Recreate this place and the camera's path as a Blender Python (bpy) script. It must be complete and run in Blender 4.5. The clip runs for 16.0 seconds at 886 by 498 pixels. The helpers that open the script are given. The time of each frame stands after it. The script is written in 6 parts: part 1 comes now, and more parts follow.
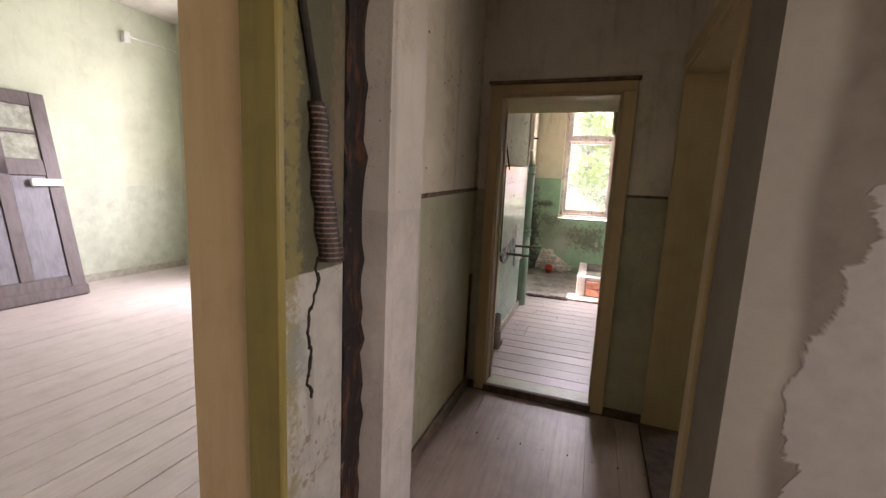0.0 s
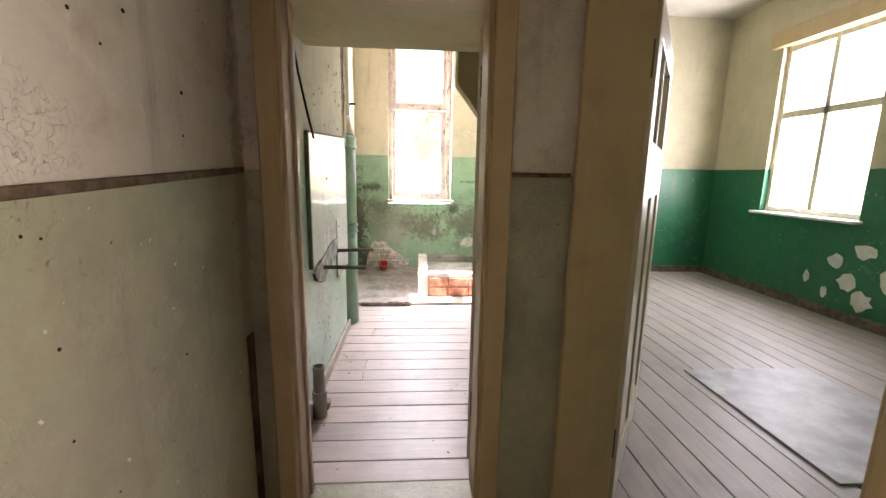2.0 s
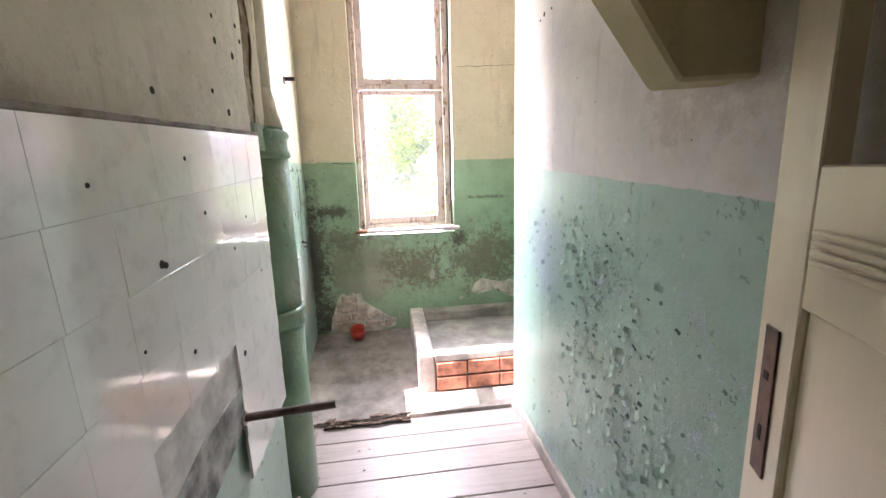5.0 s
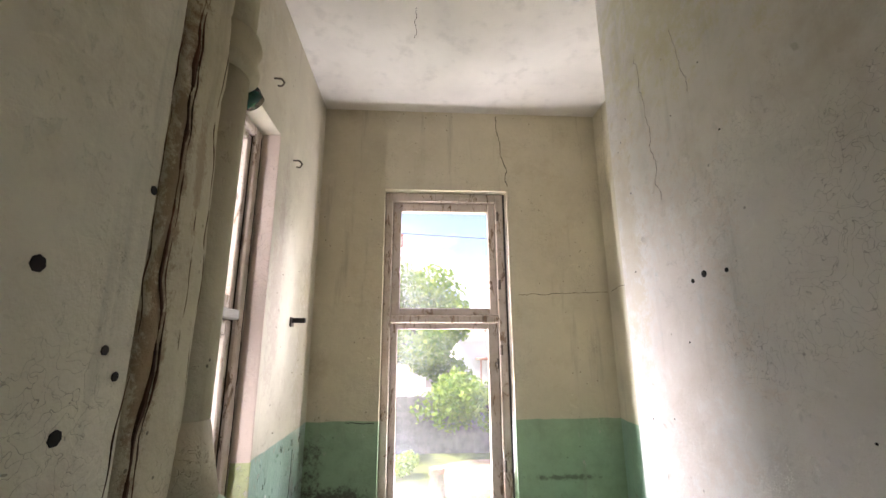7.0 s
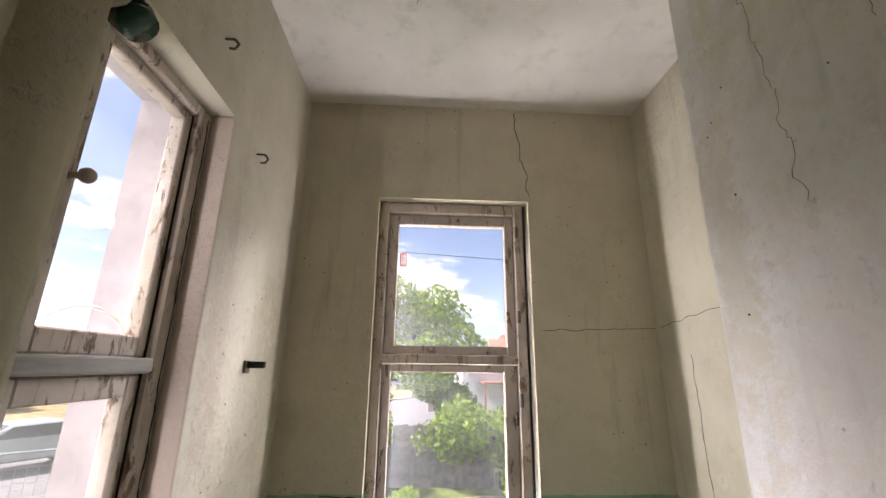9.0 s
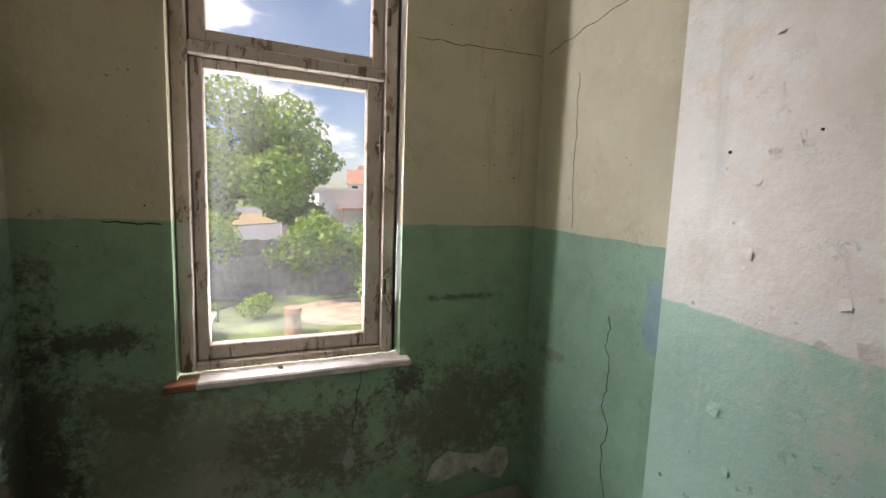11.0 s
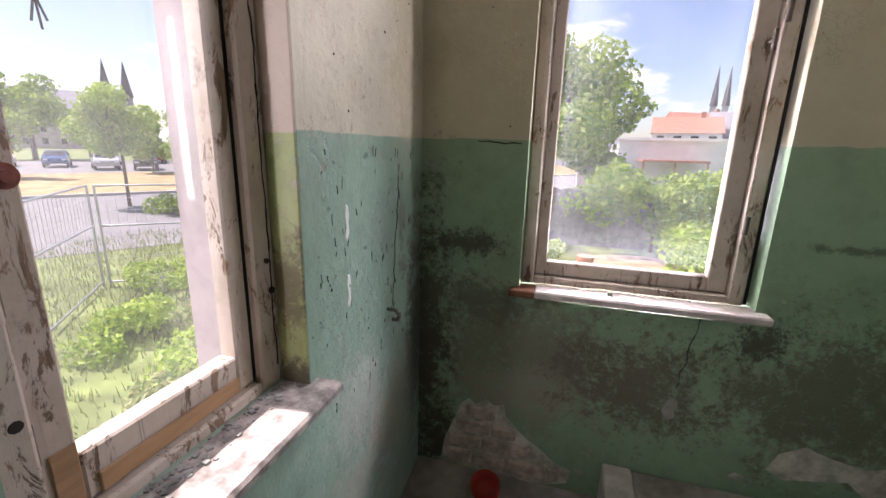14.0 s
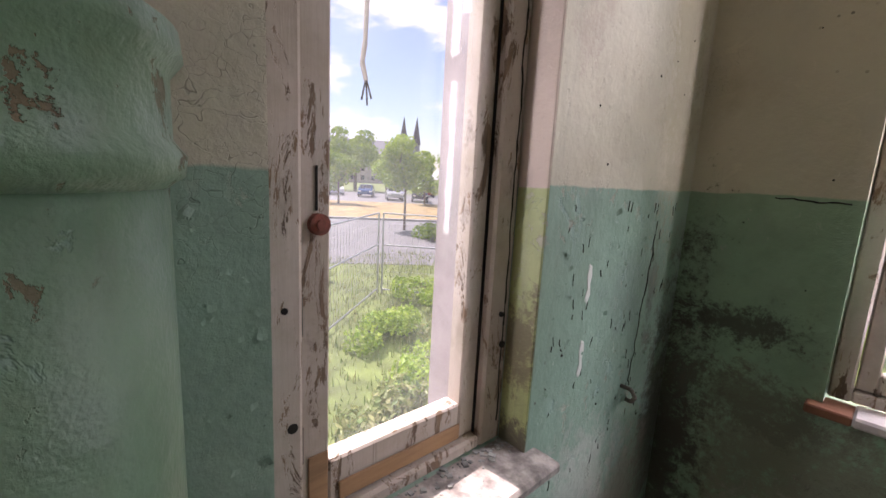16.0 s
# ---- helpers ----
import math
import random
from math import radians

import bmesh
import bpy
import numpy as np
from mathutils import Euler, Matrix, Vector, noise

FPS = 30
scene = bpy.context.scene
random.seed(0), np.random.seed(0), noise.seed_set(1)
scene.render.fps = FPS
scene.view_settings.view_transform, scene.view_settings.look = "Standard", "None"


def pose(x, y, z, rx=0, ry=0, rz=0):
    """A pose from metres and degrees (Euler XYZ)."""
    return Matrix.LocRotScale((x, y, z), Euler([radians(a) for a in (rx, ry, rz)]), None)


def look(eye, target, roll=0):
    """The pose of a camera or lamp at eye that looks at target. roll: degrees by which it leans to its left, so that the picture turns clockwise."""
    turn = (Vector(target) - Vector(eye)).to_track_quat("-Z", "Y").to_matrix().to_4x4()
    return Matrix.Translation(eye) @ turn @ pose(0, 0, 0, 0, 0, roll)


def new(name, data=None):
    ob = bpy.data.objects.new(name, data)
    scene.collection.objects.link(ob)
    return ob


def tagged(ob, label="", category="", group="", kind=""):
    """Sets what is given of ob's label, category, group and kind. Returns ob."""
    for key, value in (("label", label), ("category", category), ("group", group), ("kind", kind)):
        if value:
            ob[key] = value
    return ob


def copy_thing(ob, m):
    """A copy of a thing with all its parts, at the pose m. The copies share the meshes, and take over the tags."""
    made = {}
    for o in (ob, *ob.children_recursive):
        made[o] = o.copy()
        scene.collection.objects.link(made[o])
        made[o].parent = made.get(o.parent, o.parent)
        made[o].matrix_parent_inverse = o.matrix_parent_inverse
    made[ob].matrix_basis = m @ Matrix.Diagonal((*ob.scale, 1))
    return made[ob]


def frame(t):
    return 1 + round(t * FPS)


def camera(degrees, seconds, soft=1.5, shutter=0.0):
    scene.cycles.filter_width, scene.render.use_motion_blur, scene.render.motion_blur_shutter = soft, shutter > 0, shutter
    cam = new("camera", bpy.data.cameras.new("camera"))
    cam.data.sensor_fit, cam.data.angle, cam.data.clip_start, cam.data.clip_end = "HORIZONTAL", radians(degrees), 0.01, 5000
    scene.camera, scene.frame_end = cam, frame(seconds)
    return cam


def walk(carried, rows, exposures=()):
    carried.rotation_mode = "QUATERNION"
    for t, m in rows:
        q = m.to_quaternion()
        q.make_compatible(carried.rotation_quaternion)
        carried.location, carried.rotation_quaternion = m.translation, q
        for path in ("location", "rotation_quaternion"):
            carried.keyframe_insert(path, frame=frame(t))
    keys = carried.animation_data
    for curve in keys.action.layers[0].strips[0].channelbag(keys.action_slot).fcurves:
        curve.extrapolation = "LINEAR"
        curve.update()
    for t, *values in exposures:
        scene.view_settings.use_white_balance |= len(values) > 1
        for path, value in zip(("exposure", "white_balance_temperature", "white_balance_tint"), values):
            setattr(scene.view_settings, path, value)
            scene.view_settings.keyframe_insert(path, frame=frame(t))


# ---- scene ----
cam = camera(93.8, 16.0)
PATH = [
    (0, (0.786, 2.19, 1.394), (0.116, 4.05, 1.095), 2.7),
    (0.2, (0.815, 2.294, 1.389), (0.334, 4.209, 1.07), 2.8),
    (0.4, (0.787, 2.419, 1.378), (0.504, 4.369, 1.04), 2.5),
    (0.5, (0.718, 2.471, 1.375), (0.563, 4.434, 1.023), 2.2),
    (1, (0.68, 2.746, 1.376), (0.811, 4.706, 1.003), 0.8),
    (1.5, (0.677, 3.102, 1.393), (0.818, 5.063, 1.027), 0.7),
    (2, (0.614, 3.456, 1.388), (0.745, 5.419, 1.027), 1.0),
    (2.5, (0.579, 3.832, 1.419), (0.737, 5.786, 1.023), 0.4),
    (3, (0.597, 4.26, 1.37), (0.572, 6.158, 0.741), -0.9),
    (3.5, (0.555, 4.589, 1.319), (0.544, 6.395, 0.46), 1.6),
    (4, (0.447, 4.883, 1.328), (0.624, 6.649, 0.406), 2.7),
    (4.5, (0.476, 5.113, 1.386), (0.74, 6.971, 0.694), 1.0),
    (5, (0.476, 5.349, 1.508), (0.744, 7.295, 1.135), -1.6),
    (5.2, (0.462, 5.439, 1.552), (0.717, 7.404, 1.281), -1.9),
    (7.3, (0.48, 6.381, 2.064), (0.588, 8.287, 2.661), -0.1),
    (7.5, (0.478, 6.453, 2.096), (0.58, 8.325, 2.791), -0.1),
    (8, (0.446, 6.589, 2.155), (0.532, 8.417, 2.961), 0.4),
    (8.5, (0.446, 6.689, 2.162), (0.53, 8.547, 2.899), 0.5),
    (9, (0.502, 6.745, 2.133), (0.597, 8.667, 2.679), 0.8),
    (9.5, (0.504, 6.818, 2.035), (0.693, 8.784, 2.346), 1.0),
    (10, (0.496, 6.945, 1.865), (0.873, 8.907, 1.956), 0.8),
    (10.2, (0.556, 7.005, 1.816), (0.985, 8.958, 1.804), 1.4),
    (12.3, (0.581, 7.396, 1.603), (1.703, 9.011, 1.24), 1.3),
    (12.5, (0.574, 7.417, 1.605), (1.424, 9.184, 1.209), 0.9),
    (13, (0.503, 7.417, 1.549), (0.789, 9.349, 1.117), 0.3),
    (13.5, (0.446, 7.338, 1.569), (0.314, 9.274, 1.085), 0.7),
    (14, (0.403, 7.238, 1.561), (-0.135, 9.104, 1.082), 1.5),
    (14.5, (0.34, 7.25, 1.56), (-0.509, 9.012, 1.143), 2.7),
    (15, (0.349, 7.297, 1.584), (-0.724, 8.945, 1.218), 3.3),
    (15.5, (0.363, 7.318, 1.596), (-0.895, 8.834, 1.253), 3.1),
    (16, (0.341, 7.294, 1.591), (-1.123, 8.614, 1.255), 3.0),
]
EXPOSURES = [(0.0, 2.7, 6900, 30), (0.8, 3.4, 6900, 28), (1.5, 3.6, 6900, 28), (3.0, 3.55, 6850, 32), (4.0, 3.5, 6600, 32), (5.0, 3.05, 6450, 31), (7.3, 1.75, 6600, 26), (9.0, 1.15, 6650, 25), (10.0, 0.75, 6700, 24), (12.5, 0.75, 6900, 16), (13.5, 1.3, 6500, 32), (14.5, 0.8, 6500, 28), (16.0, 0.85, 6500, 30)]
walk(cam, [(t, look(eye, target, roll)) for t, eye, target, roll in PATH], EXPOSURES)

# ---- light ----
world = bpy.data.worlds.new("sky")
scene.world = world
world.use_nodes = True
wn = world.node_tree.nodes
sky = wn.new("ShaderNodeTexSky")
sky.sky_type, sky.sun_disc = "NISHITA", False
SUN_EL, SUN_AZ = 57.3, 262.8
sky.sun_elevation, sky.sun_rotation = radians(SUN_EL), radians(SUN_AZ)
cloud_at = wn.new("ShaderNodeMapping")
cloud_at.inputs["Scale"].default_value = (1.0, 1.0, 2.6)
world.node_tree.links.new(wn.new("ShaderNodeTexCoord").outputs["Generated"], cloud_at.inputs[0])
cloud = wn.new("ShaderNodeTexNoise")
cloud.inputs["Scale"].default_value, cloud.inputs["Detail"].default_value, cloud.inputs["Roughness"].default_value = 3.2, 9.0, 0.58
world.node_tree.links.new(cloud_at.outputs[0], cloud.inputs["Vector"])
cover = wn.new("ShaderNodeMapRange")
cover.interpolation_type = "SMOOTHSTEP"
for k, v in ((1, 0.50), (2, 0.62)):
    cover.inputs[k].default_value = v
world.node_tree.links.new(cloud.outputs["Fac"], cover.inputs[0])
blend = wn.new("ShaderNodeMix")
blend.data_type = "RGBA"
blend.inputs[7].default_value = (7.5, 7.6, 7.8, 1)
world.node_tree.links.new(cover.outputs[0], blend.inputs[0])
world.node_tree.links.new(sky.outputs[0], blend.inputs[6])
world.node_tree.links.new(blend.outputs[2], wn["Background"].inputs[0])
wn["Background"].inputs[1].default_value = 0.09


def lamp(name, kind, m, energy, colour=(1, 1, 1)):
    data = bpy.data.lights.new(name, kind)
    data.energy, data.color = energy, colour
    ob = new(name, data)
    ob.matrix_world = m
    return ob


sun_to = Vector((math.sin(radians(SUN_AZ)) * math.cos(radians(SUN_EL)), math.cos(radians(SUN_AZ)) * math.cos(radians(SUN_EL)), math.sin(radians(SUN_EL))))
sun = lamp("sun", "SUN", look(sun_to, (0, 0, 0)), 5.0, (1, 0.95, 0.86))
sun.data.angle = radians(0.5)


def area_light(name, centre, out, w, h, watts):
    """An area lamp for sky light and added fill, shining inwards."""
    o = lamp(name, "AREA", look(centre, Vector(centre) - Vector(out)), watts, (0.9, 0.96, 1.0))
    o.data.shape, o.data.size, o.data.size_y = "RECTANGLE", w, h
    return o


# sky light before the windows, and in those of the other rooms, plus added fill
area_light("sky_light_far", (0.65, 12.0, 5.3), (0, 0.68, 0.73), 2.6, 1.9, 190)
# thin strips at sill and jambs are added fill, hidden behind the frames
area_light("fill_light_far_sill", (0.66, 8.945, 1.05), (0, 0.80, -0.6), 0.60, 0.05, 12)
area_light("fill_light_far_jamb", (1.03, 9.0, 2.0), (0.75, 0.66, 0), 0.05, 1.5, 3)
area_light("sky_light_far_slant", (2.9, 11.3, 4.3), (0.60, 0.64, 0.48), 0.8, 1.3, 130)
area_light("fill_light_far_jamb", (0.29, 9.0, 2.0), (-0.75, 0.66, 0), 0.05, 1.5, 9)
area_light("fill_light_side_jamb", (-0.40, 7.50, 2.0), (-0.75, -0.66, 0), 0.05, 1.5, 2.5)
area_light("sky_light_side", (-3.6, 7.72, 4.4), (-0.83, 0, 0.55), 1.6, 1.6, 240)
area_light("sky_light_room", (5.2, 7.88, 1.95), (1, 0, 0), 1.1, 1.9, 16)
area_light("sky_light_left_room", (-3.2, 7.06, 1.9), (0, 1, 0), 1.5, 1.8, 26)
# added warm fill in an unseen opening of the entry
area_light("fill_light_entry", (2.7, 2.25, 1.2), (1, 0, 0), 0.9, 2.0, 5.6).data.color = (1, 0.94, 0.83)

# ---- materials ----


class G:
    """A short hand for node graphs."""

    def __init__(self, name):
        self.m = bpy.data.materials.new(name)
        self.m.use_nodes = True
        self.t = self.m.node_tree
        self.b = self.t.nodes["Principled BSDF"]

    def n(self, kind, **kw):
        node = self.t.nodes.new("ShaderNode" + kind)
        for k, v in kw.items():
            if k in node.inputs:
                self.link(v, node.inputs[k])
            else:
                setattr(node, k, v)
        return node

    def link(self, v, socket):
        if isinstance(v, bpy.types.NodeSocket):
            self.t.links.new(v, socket)
        else:
            socket.default_value = v

    def pos(self):
        return self.n("NewGeometry").outputs["Position"]

    def noise(self, scale, detail=4.0, rough=0.6, at=None, distortion=0.0):
        return self.n("TexNoise", Scale=scale, Detail=detail, Roughness=rough, Distortion=distortion, Vector=at or self.pos()).outputs["Fac"]

    def math(self, op, a, b=0.0, c=0.0):
        nd = self.n("Math", operation=op)
        for i, v in enumerate((a, b, c)):
            self.link(v, nd.inputs[i])
        return nd.outputs[0]

    def ramp(self, v, lo, hi):
        nd = self.n("MapRange", interpolation_type="SMOOTHSTEP")
        for i, x in enumerate((v, lo, hi, 0.0, 1.0)):
            self.link(x, nd.inputs[i])
        return nd.outputs[0]

    def mix(self, f, a, b):
        nd = self.n("Mix", data_type="RGBA")
        self.link(f, nd.inputs[0])
        self.link((*a, 1) if isinstance(a, tuple) else a, nd.inputs[6])
        self.link((*b, 1) if isinstance(b, tuple) else b, nd.inputs[7])
        return nd.outputs[2]

    def xyz(self):
        s = self.n("SeparateXYZ", Vector=self.pos())
        return s.outputs[0], s.outputs[1], s.outputs[2]

    def scaled(self, sx, sy, sz):
        return self.n("Mapping", Vector=self.pos(), Scale=(sx, sy, sz)).outputs[0]

    def done(self, colour, rough=0.7, height=None, bump=0.3, dist=0.004, metal=0.0, spec=0.5):
        self.link((*colour, 1) if isinstance(colour, tuple) else colour, self.b.inputs["Base Color"])
        self.link(rough, self.b.inputs["Roughness"])
        self.b.inputs["Metallic"].default_value = metal
        self.b.inputs["Specular IOR Level"].default_value = spec
        if height is not None:
            bp = self.n("Bump", Strength=bump, Distance=dist, Height=height)
            self.t.links.new(bp.outputs[0], self.b.inputs["Normal"])
        return self.m


def plain(name, colour, rough=0.6, vary=0.15, scale=14.0, bump=0.15, metal=0.0):
    """A surface of one material with two scales of wear."""
    g = G(name)
    a, b = g.noise(scale), g.noise(scale * 6)
    dark = tuple(c * (1 - vary * 1.6) for c in colour)
    light = tuple(min(1, c * (1 + vary)) for c in colour)
    c = g.mix(g.ramp(a, 0.3, 0.7), dark, light)
    c = g.mix(g.math("MULTIPLY", g.ramp(b, 0.5, 0.75), 0.35), c, tuple(x * 0.6 for x in colour))
    return g.done(c, rough, b, bump, 0.003, metal)


def painted_wall(name, lower, upper, dado, under=(0.42, 0.38, 0.32), chips=0.3, dirt=0.4, gloss=0.35, mould_and_shading=(), second=None, slope=0.0, older=(0.36, 0.44, 0.50), crackle=0.5, streak=0.3):
    """Old oil paint below the dado line, limewash above, chipped, crackled and stained."""
    g = G(name)
    x, y, z = g.xyz()
    big, mid, fine = g.noise(1.6, 6, 0.65), g.noise(7, 6, 0.7), g.noise(45, 6, 0.7)
    edge = g.math("ADD", dado, g.math("MULTIPLY", g.math("SUBTRACT", g.noise(9, 5), 0.5), 0.022))
    if slope:
        edge = g.math("ADD", edge, g.math("MULTIPLY", g.math("SUBTRACT", y, 4.4), slope))
    up = g.ramp(g.math("SUBTRACT", z, edge), -0.002, 0.003)
    lo = g.mix(g.ramp(mid, 0.35, 0.72), lower, second or tuple(c * 0.8 for c in lower))
    lo = g.mix(g.math("MULTIPLY", g.ramp(big, 0.45, 0.75), dirt), lo, tuple(c * 0.55 for c in lower))
    hi = g.mix(g.ramp(big, 0.35, 0.7), upper, tuple(c * 0.84 for c in upper))
    hi = g.mix(g.math("MULTIPLY", g.ramp(g.noise(3.3, 7, 0.7), 0.5, 0.72), dirt), hi, tuple(c * k for c, k in zip(upper, (0.66, 0.6, 0.52))))
    hi = g.mix(g.math("MULTIPLY", g.ramp(g.noise(12, 7, 0.75, distortion=1.2), 0.58, 0.66), 0.35), hi, tuple(min(1, c * 1.15) for c in upper))
    c = g.mix(up, lo, hi)
    runs = g.ramp(g.noise(1.0, 5, 0.6, at=g.scaled(13, 13, 1.1)), 0.55, 0.78)
    c = g.mix(g.math("MULTIPLY", runs, streak), c, tuple(k * 0.45 for k in under))
    zone = g.ramp(g.noise(2.1, 4, 0.6), 0.46, 0.60)
    flake = g.noise(1.0, 6, 0.7, at=g.scaled(30, 30, 24), distortion=0.25)
    chip = g.math("MULTIPLY", g.ramp(flake, 0.66 - 0.12 * chips, 0.68 - 0.12 * chips), zone)
    old = g.math("MULTIPLY", g.ramp(g.noise(5.0, 7, 0.72, distortion=0.6), 0.60 - 0.06 * chips, 0.64 - 0.06 * chips), zone)
    low = g.math("SUBTRACT", 1.0, up)
    c = g.mix(g.math("MULTIPLY", g.math("MULTIPLY", old, low), 0.75), c, older)
    c = g.mix(g.math("MULTIPLY", chip, g.math("ADD", 0.12, g.math("MULTIPLY", low, 0.68))), c, under)
    warp = g.n("VectorMath", operation="ADD")
    g.link(g.pos(), warp.inputs[0])
    g.link(g.n("TexNoise", Scale=9.0, Detail=3.0, Vector=g.pos()).outputs["Color"], warp.inputs[1])
    cells = g.n("TexVoronoi", feature="DISTANCE_TO_EDGE", Scale=9.0, Vector=warp.outputs[0]).outputs["Distance"]
    fissure = g.math("MULTIPLY", g.ramp(cells, 0.016, 0.004), g.ramp(g.noise(1.9, 3), 0.52, 0.66))
    c = g.mix(g.math("MULTIPLY", fissure, crackle), c, (0.06, 0.05, 0.04))
    spots = g.n("TexVoronoi", Scale=24.0, Randomness=1.0, Vector=g.pos()).outputs["Distance"]
    specks = g.math("MULTIPLY", g.ramp(spots, 0.12, 0.06), g.ramp(g.noise(3.0, 2), 0.55, 0.65))
    c = g.mix(g.math("MULTIPLY", specks, 0.8), c, (0.06, 0.05, 0.04))
    for (mx, my, mz), reach, amount, mc in mould_and_shading:
        # damp growth, stains and painted shading: strongest round one spot, thinning with distance
        off = g.n("VectorMath", operation="SUBTRACT")
        g.link(g.pos(), off.inputs[0])
        off.inputs[1].default_value = (mx, my, mz)
        sc = g.n("VectorMath", operation="MULTIPLY")
        g.link(off.outputs[0], sc.inputs[0])
        sc.inputs[1].default_value = tuple(1 / r for r in reach)
        ln = g.n("VectorMath", operation="LENGTH")
        g.link(sc.outputs[0], ln.inputs[0])
        near = g.math("SUBTRACT", 1.0, ln.outputs["Value"])
        speck = g.math("ADD", g.math("MULTIPLY", g.noise(8, 12, 0.85, distortion=0.4), 0.5), g.math("MULTIPLY", g.noise(24, 12, 0.88), 0.5))
        m = g.math("ADD", near, g.math("MULTIPLY", g.math("SUBTRACT", speck, 0.5), 6.5))
        c = g.mix(g.math("MULTIPLY", g.ramp(m, 0.20, 0.70), amount), c, mc)
    h = g.math("SUBTRACT", g.math("ADD", g.math("MULTIPLY", fine, 0.22), g.math("MULTIPLY", mid, 0.9)), g.math("ADD", g.math("MULTIPLY", chip, 0.9), g.math("ADD", g.math("MULTIPLY", fissure, 0.5), g.math("MULTIPLY", g.math("MULTIPLY", old, low), 0.3))))
    rough = g.math("ADD", gloss, g.math("MULTIPLY", g.math("MAXIMUM", up, chip), 0.85 - gloss))
    return g.done(c, rough, h, 0.65, 0.012)


def wood(name, colour, dark, rough=0.6, grain=(30, 30, 2.5), wear=None, vary=0.0):
    """Painted or bare wood with grain along one axis and worn paint."""
    g = G(name)
    n1 = g.noise(1.0, 6, 0.65, at=g.scaled(*grain))
    c = g.mix(g.ramp(n1, 0.35, 0.75), colour, dark)
    c = g.mix(g.math("MULTIPLY", g.ramp(g.noise(5, 5), 0.45, 0.75), 0.4), c, tuple(k * 0.7 for k in dark))
    h = n1
    if wear:
        w = g.ramp(g.noise(1.0, 7, 0.75, at=g.scaled(*(k * 0.55 for k in grain))), 0.55, 0.6)
        c = g.mix(w, c, wear)
        h = g.math("SUBTRACT", g.math("MULTIPLY", n1, 0.4), g.math("MULTIPLY", w, 0.7))
    if vary:
        r = g.n("ObjectInfo").outputs["Random"]
        c = g.mix(g.math("MULTIPLY", r, vary), c, tuple(k * 0.6 for k in dark))
    return g.done(c, rough, h, 0.35, 0.003)


M = {}
DARK = (0.055, 0.047, 0.032)
# the narrow patch at y 4.93 paints shade into the door corner
M["hall"] = painted_wall("hall_paint", (0.42, 0.425, 0.28), (0.70, 0.65, 0.55), 1.361, chips=0.5, streak=0.45, mould_and_shading=(((0.01, 4.7, 0.2), (0.3, 0.35, 0.3), 0.6, (0.50, 0.40, 0.22)), ((0.01, 4.2, 0.9), (0.3, 0.4, 0.3), 0.4, (0.36, 0.32, 0.26)), ((0.01, 4.93, 1.2), (0.3, 0.07, 1.5), 0.6, (0.24, 0.17, 0.11)), ((0.01, 3.9, 0.5), (0.3, 0.3, 0.5), 0.4, (0.55, 0.51, 0.42))), dirt=0.7, slope=0.0455, older=(0.45, 0.45, 0.36), second=(0.36, 0.34, 0.24))
M["plaster"] = painted_wall("old_plaster", (0.52, 0.48, 0.43), (0.54, 0.50, 0.44), 1.3, chips=0.2, dirt=0.7, gloss=0.85, older=(0.44, 0.40, 0.34), under=(0.36, 0.31, 0.25), streak=0.35)
# shade painted into the upper colour; dirt and greenish stains are its own
M["entrywall"] = painted_wall("shaded_entry_paint", (0.40, 0.38, 0.33), (0.085, 0.085, 0.05), 1.13, chips=0.7, dirt=0.8, gloss=0.8, streak=0.6, older=(0.30, 0.32, 0.22), under=(0.20, 0.15, 0.10), mould_and_shading=(((0.03, 3.09, 1.4), (0.2, 0.05, 1.5), 0.8, (0.20, 0.17, 0.06)), ((0.03, 3.30, 1.6), (0.2, 0.05, 0.6), 0.7, (0.16, 0.11, 0.07)), ((0.03, 3.12, 0.9), (0.2, 0.06, 0.15), 0.7, (0.20, 0.22, 0.20))))
M["kitchen"] = painted_wall("kitchen_paint", (0.36, 0.52, 0.42), (0.70, 0.66, 0.54), 1.43, second=(0.36, 0.53, 0.45), chips=0.55, dirt=0.5, gloss=0.3, crackle=0.5, older=(0.42, 0.51, 0.58), under=(0.20, 0.29, 0.26))
# the bluish patch at y 7.25 paints in the side window's sheen
M["kitchen_east"] = painted_wall("kitchen_east_paint", (0.36, 0.52, 0.42), (0.74, 0.71, 0.66), 1.338, slope=0.055, second=(0.36, 0.53, 0.45), chips=0.55, dirt=0.5, gloss=0.3, crackle=0.5, older=(0.42, 0.51, 0.58), under=(0.20, 0.29, 0.26), mould_and_shading=(((1.24, 6.30, 1.72), (0.3, 0.30, 0.22), 0.55, (0.44, 0.37, 0.33)), ((1.24, 7.45, 2.0), (0.3, 0.35, 0.9), 0.45, (0.66, 0.55, 0.46)), ((1.24, 7.1, 3.15), (0.3, 1.0, 0.5), 0.6, (0.60, 0.57, 0.36)), ((1.24, 7.66, 2.4), (0.3, 0.12, 0.7), 0.5, (0.58, 0.50, 0.36)), ((1.24, 7.25, 1.1), (0.3, 0.32, 0.38), 0.6, (0.40, 0.48, 0.56))))
